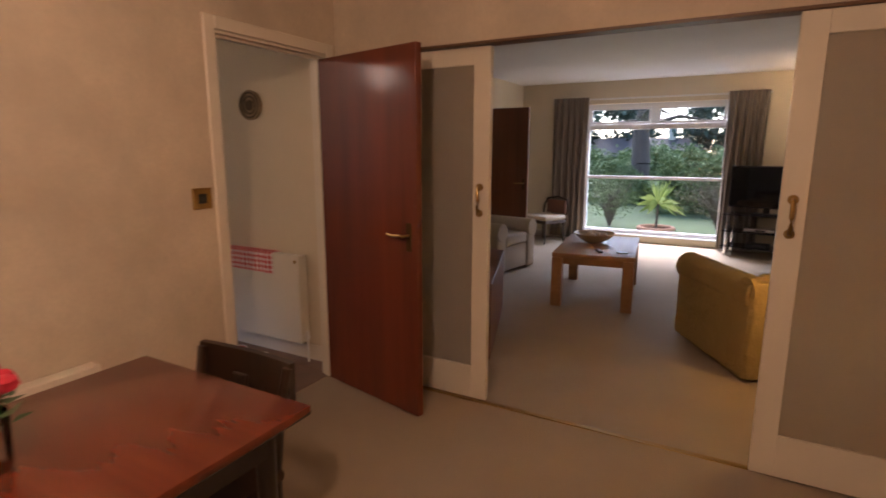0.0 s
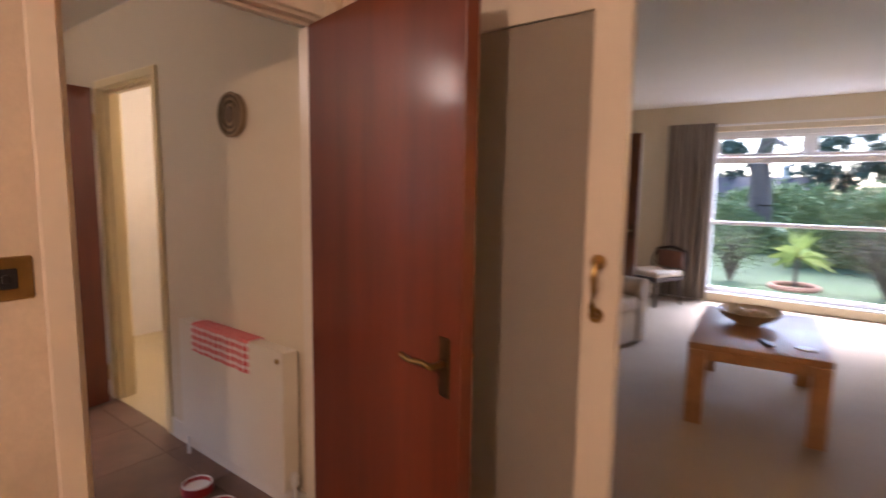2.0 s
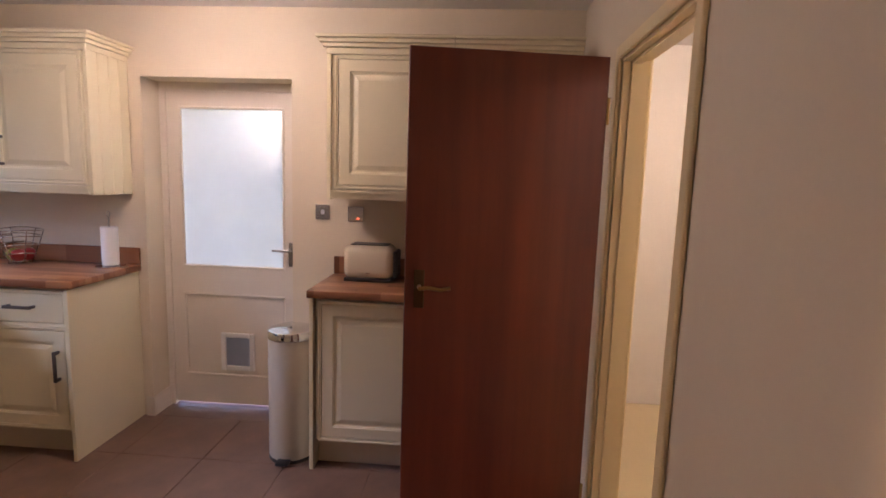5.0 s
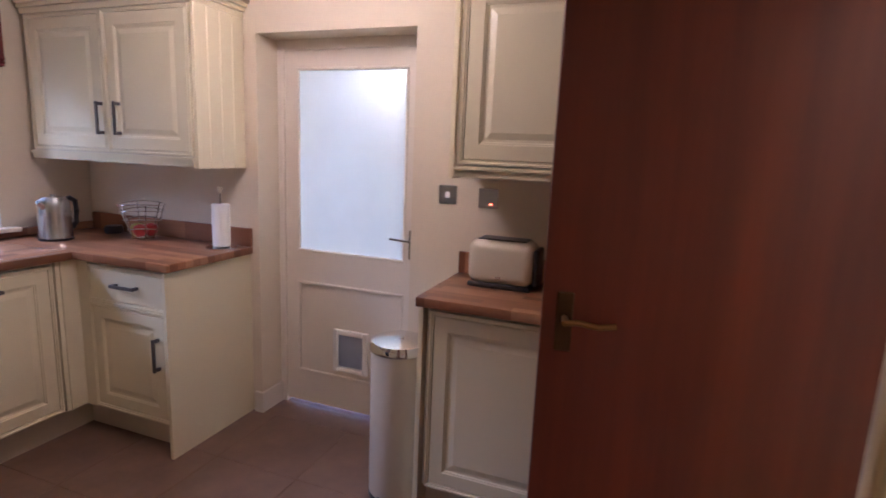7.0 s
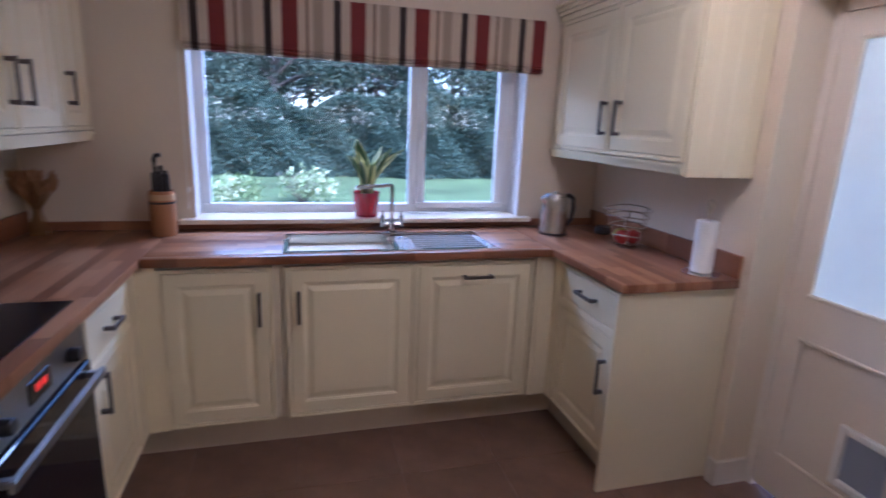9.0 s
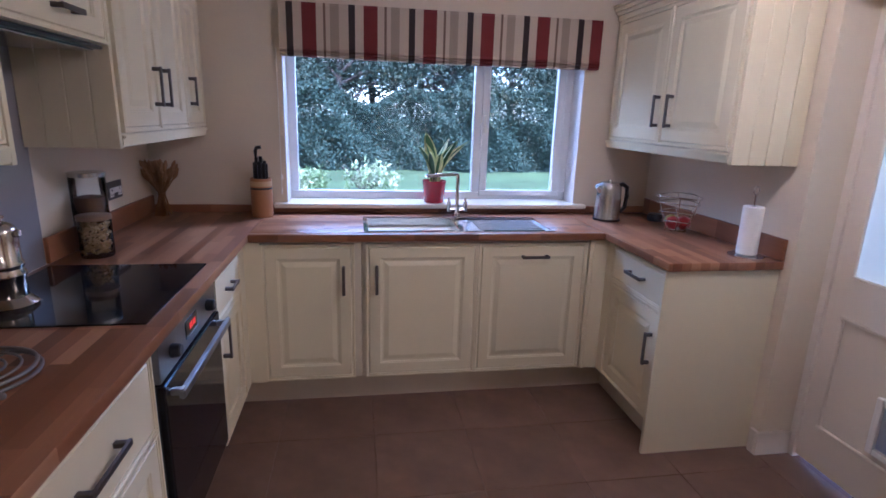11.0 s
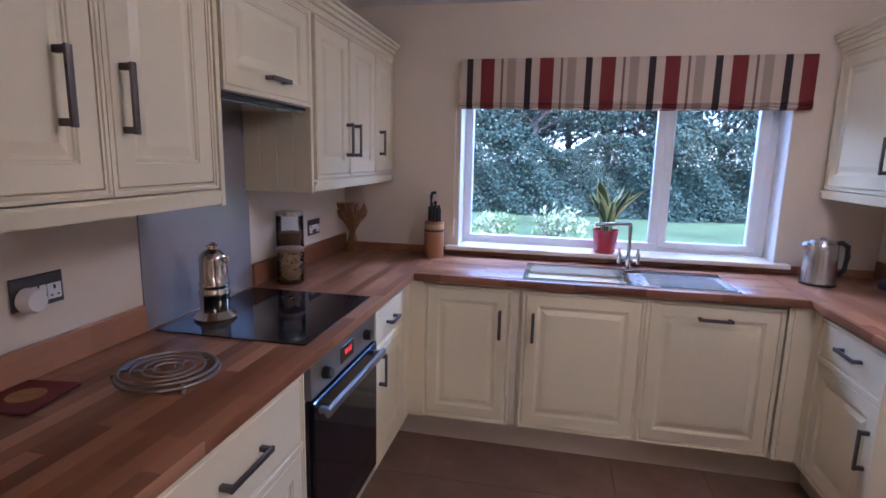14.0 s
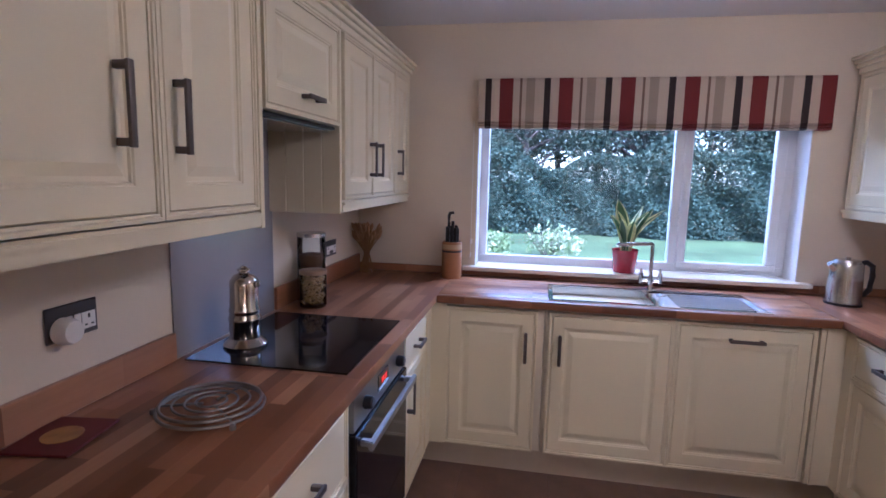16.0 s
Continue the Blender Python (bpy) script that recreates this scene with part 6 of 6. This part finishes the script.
def tree(name, m, h, r, crown, label, seed, leaves=2600, leaf=(0.22, 0.07), material=TREELEAF, trunk=0.16):
    """Tapered trunk, limbs and a crown of separate leaf clumps."""
    t = thing(name, m, label, "tree")
    rng = np.random.default_rng(seed)
    bm = bmesh.new()
    lean = rng.uniform(-0.3, 0.3, 2)
    pts = [(lean[0] * u * u, lean[1] * u * u, -0.3 + u * h * 0.8) for u in (0, 0.25, 0.5, 0.75, 1)]
    for (a, b, i) in zip(pts, pts[1:], range(4)):
        rod(bm, a, b, trunk * (1 - 0.2 * i), trunk * (1 - 0.2 * (i + 1)), seg=10)
    clumps = []
    for i in range(crown):
        u = rng.uniform(0.3, 1.0)
        s = Vector((lean[0] * u * u, lean[1] * u * u, u * h * 0.8))
        a = rng.uniform(0, 6.283)
        reach = r * rng.uniform(0.4, 1.0)
        e = s + Vector((math.cos(a) * reach, math.sin(a) * reach, h * rng.uniform(0.02, 0.2)))
        k = s.lerp(e, 0.5) + Vector((0, 0, 0.12 * reach))
        rod(bm, s, k, trunk * 0.35, trunk * 0.22, seg=6); rod(bm, k, e, trunk * 0.22, trunk * 0.08, seg=6)
        clumps.append((e, 0.28 * r + 0.2 * reach * rng.random()))
    part("trunk", bm, BARK, t, "", True)
    per = leaves // len(clumps)
    pts = np.concatenate([np.array(c) + rng.normal(size=(per, 3)) * np.array([q * 0.55, q * 0.55, q * 0.38]) for c, q in clumps])
    foliage("crown", pts, leaf[0], leaf[1], material, "", "", seed + 1, t)
    return t


for i in range(22):
    tree("garden_tree", pose(-18.5 + 1.25 * i, -15.0 - 1.3 * ((i * 7) % 3), 0), 6.2 + 0.9 * (i % 3), 2.1, 24, "bushy dark garden tree behind the hedge", 20 + i, 17000, (0.11, 0.036))
vs = thing("variegated_shrub", pose(-4.3, -8.4, -0.2), "pale cream-leaved shrub on the lawn", "shrub")
rngv = np.random.default_rng(9)
foliage("leaves", np.concatenate([shell(rngv, 560, (-0.2, 0, 0.36), (0.62, 0.5, 0.36), 0.3), shell(rngv, 250, (1.35, 0.3, 0.3), (0.3, 0.3, 0.3), 0.3)]), 0.13, 0.024, VARIEG, "", "", 10, vs)
bm = bmesh.new()
for i in range(14):
    a = i * 2.4
    rod(bm, (0.05 * math.cos(a), 0.05 * math.sin(a), 0), (0.5 * math.cos(a), 0.35 * math.sin(a), 0.6), 0.012, 0.005, seg=5)
part("twigs", bm, BARK, vs)
sv = thing("small_shrub", pose(-3.35, -8.0, -0.2), "small bright green shrub on the lawn", "shrub")
foliage("leaves", shell(np.random.default_rng(12), 350, (0, 0, 0.28), (0.22, 0.2, 0.34), 0.2), 0.10, 0.018, HEDGE2, "", "", 13, sv)
foliage("leaves", shell(np.random.default_rng(14), 260, (0.55, 0.1, 0.22), (0.3, 0.2, 0.22), 0.2), 0.10, 0.02, VARIEG, "", "", 15, sv)

# in front of the living room: spiky palm, shrubs, hedge, pine, houses
cp = thing("cordyline", pose(-2.15, 13.0, -0.22), "spiky yellow-green cordyline on the lawn", "plant")
part("stem", rods(((0, 0, 0), (0.02, 0, 0.55), 0.032, 0.026)), BARK, cp, "", True)
part("edging_ring", tube(bmesh.new(), [(0.34 * math.cos(a), 0.34 * math.sin(a), 0.03) for a in [i * math.pi / 16 for i in range(32)]], 0.05, 8, True), plain("terracotta_edging", (0.35, 0.17, 0.11), 0.9), cp, "terracotta ring at its foot", True)
bm = bmesh.new()
rngc = random.Random(3)
for i in range(64):
    a, el = rngc.uniform(0, 6.283), rngc.uniform(-0.3, 1.4)
    d = Vector((math.cos(a) * math.cos(el), math.sin(a) * math.cos(el), math.sin(el)))
    s_ = d.cross(Vector((0.1, 0.2, 1))).normalized() * 0.014
    b0, L = Vector((0.02, 0, 0.55)), rngc.uniform(0.42, 0.66)
    mid_, tip = b0 + d * L * 0.5 + Vector((0, 0, 0.03)), b0 + d * L + Vector((0, 0, -0.14 * math.cos(el)))
    vs4 = [bm.verts.new(p) for p in (b0 - s_ * 0.5, b0 + s_ * 0.5, mid_ + s_, tip, mid_ - s_)]
    bm.faces.new(vs4)
part("leaves", bm, SPEARS, cp)


def shrub(m, r, h, mat_, n, leaf, label, seed):
    t = thing("garden_shrub", m, label, "shrub", "shrubs in front of the living room")
    rng = np.random.default_rng(seed)
    bm = bmesh.new()
    for i in range(60):
        a = rng.uniform(0, 6.283)
        e = (r * rng.uniform(0.2, 0.9) * math.cos(a), r * rng.uniform(0.2, 0.9) * math.sin(a), h * rng.uniform(0.6, 1.0))
        k = (e[0] * 0.35, e[1] * 0.35, e[2] * 0.55)
        rod(bm, (0, 0, -0.05), k, 0.018, 0.012, seg=5); rod(bm, k, e, 0.012, 0.004, seg=5)
    part("branches", bm, BARK, t)
    foliage("leaves", shell(rng, n, (0, 0, h * 0.6), (r, r, h * 0.45), 0.35), leaf, leaf * 0.25, mat_, "", "", seed + 1, t)
    return t


shrub(pose(-3.15, 13.2, -0.2), 0.65, 1.05, HEDGE2, 1500, 0.05, "airy green garden shrub beside the lawn", 41)
shrub(pose(-0.95, 12.9, -0.2), 0.85, 1.15, HEATHER, 2400, 0.05, "purplish-grey twiggy garden shrub", 43)
shrub(pose(-0.1, 13.4, -0.2), 0.7, 1.2, HEDGE2, 2000, 0.05, "green rounded garden shrub", 45)
hedge("front_hedge", pose(1.2, 16.2, -0.1, 0, 0, 4), 7.5, 1.5, 1.75, 36000, 0.085, 0.03, HEDGE2, "glossy bright laurel hedge", 51)
hedge("front_hedge", pose(-4.6, 18.2, -0.1), 8.5, 1.5, 1.0, 20000, 0.09, 0.03, HEDGE2, "lower dark hedge along the front garden", 53)
pn = thing("pine_tree", pose(-3.7, 20.2, -0.2), "big old pine with spreading limbs", "tree")
rngp = np.random.default_rng(61)
bm = bmesh.new()
spine = [(0, 0, 0), (0.08, 0, 1.2), (0.0, 0.1, 2.4), (0.25, 0, 3.6), (0.1, 0, 5.5), (0.3, 0, 8.0)]
for i, (a, b) in enumerate(zip(spine, spine[1:])):
    rod(bm, a, b, 0.36 - 0.055 * i, 0.36 - 0.055 * (i + 1), seg=12)
needles = []
for i in range(26):
    s = Vector(spine[2]).lerp(Vector(spine[5]), i / 26)
    a = i * 2.4 + 0.3
    L = rngp.uniform(1.6, 3.6)
    k = s + Vector((math.cos(a) * L * 0.5, math.sin(a) * L * 0.5, rngp.uniform(-0.1, 0.5)))
    e = s + Vector((math.cos(a) * L, math.sin(a) * L, rngp.uniform(-0.5, 0.5)))
    rod(bm, s, k, 0.09, 0.06, seg=7); rod(bm, k, e, 0.06, 0.02, seg=6)
    for q in range(4):
        c = k.lerp(e, q / 3) + Vector((rngp.normal() * 0.25, rngp.normal() * 0.25, 0.1))
        needles.append(np.array(c) + rngp.normal(size=(38, 3)) * np.array([0.38, 0.38, 0.13]))
part("trunk", bm, BARK, pn, "", True)
foliage("needles", np.concatenate(needles), 0.14, 0.018, leafy("pine_needle", (0.05, 0.07, 0.05), (0.16, 0.19, 0.13)), "", "", 62, pn)


def house(m, w, d, h, label):
    t = thing("house", m, label, "house")
    part("wall", boxes((-w / 2, w / 2, -d / 2, d / 2, -0.5, h)), RENDER, t)
    bm = bmesh.new()
    o = 0.4
    v = [bm.verts.new(p) for p in ((-w / 2 - o, -d / 2 - o, h), (w / 2 + o, -d / 2 - o, h), (w / 2 + o, d / 2 + o, h), (-w / 2 - o, d / 2 + o, h), (-w / 2 + d * 0.25, 0, h + d * 0.33), (w / 2 - d * 0.25, 0, h + d * 0.33))]
    for f in ((0, 1, 5, 4), (1, 2, 5), (2, 3, 4, 5), (3, 0, 4), (3, 2, 1, 0)):
        bm.faces.new([v[q] for q in f])
    rf = part("roof", bm, SLATE, t)
    part("chimney", boxes((w * 0.18, w * 0.18 + 0.6, -0.3, 0.3, h + d * 0.2, h + d * 0.33 + 0.9), bevel=0.02), RENDER, rf)
    for x in (-w * 0.28, w * 0.22):
        wn_ = part("window", boxes((x - 0.7, x + 0.7, -d / 2 - 0.03, -d / 2 - 0.001, 0.9, 2.0)), PVC, t)
        part("pane", boxes((x - 0.62, x + 0.62, -d / 2 - 0.04, -d / 2 - 0.031, 0.98, 1.92)), BLACKGLASS, wn_)
    return t


house(pose(6.5, 44, -2.5, 0, 0, 8), 15, 9, 2.6, "pale bungalow with a grey slate roof")
house(pose(-8.5, 52, -2.9, 0, 0, -6), 13, 9, 2.5, "far bungalow with a slate roof")
for i, x in enumerate((-14, -10, -2, 2, 10, 14)):
    tree("street_tree", pose(x, 52 + 3 * (i % 2), -0.5), 5.5 + (i % 3), 2.6, 12, "distant rounded garden tree", 80 + i, 1500, (0.5, 0.2), HEDGE)

for i in range(8):
    tree("garden_bush", pose(-9.5 + 1.7 * i, 25 + 1.3 * (i % 3), -0.3), 1.7 + 0.3 * (i % 2), 1.2, 14, "rounded green bush across the front garden", 120 + i, 3200, (0.15, 0.05), HEDGE2, 0.08)

# ---- kitchen floor tiles ----
kf = bpy.data.objects["floor_kitchen"]
TS = 0.448
me_t = {}


def tile_mesh(w, d):
    key = (round(w, 3), round(d, 3))
    if key not in me_t:
        me_t[key] = as_mesh("tile", boxes((0, w, 0, d, -0.006, 0.0), bevel=0.0015), TILE)
    return me_t[key]


y = KY0
while y < KY1 - 0.02:
    d = min(TS, KY1 - y)
    x = KX0
    while x < XM - 0.02:
        w = min(TS, XM - 0.004 - x)
        o = new("tile", tile_mesh(w - 0.003, d - 0.003))
        o.parent, o.location = kf, (x + 0.0015, y + 0.0015, 0.001)
        x += TS
    y += TS
o = new("tile", tile_mesh(0.178, BY1 - BY0 - 0.035))
o.parent, o.location = kf, (KX0 - 0.18, BY0 + 0.017, 0.001)
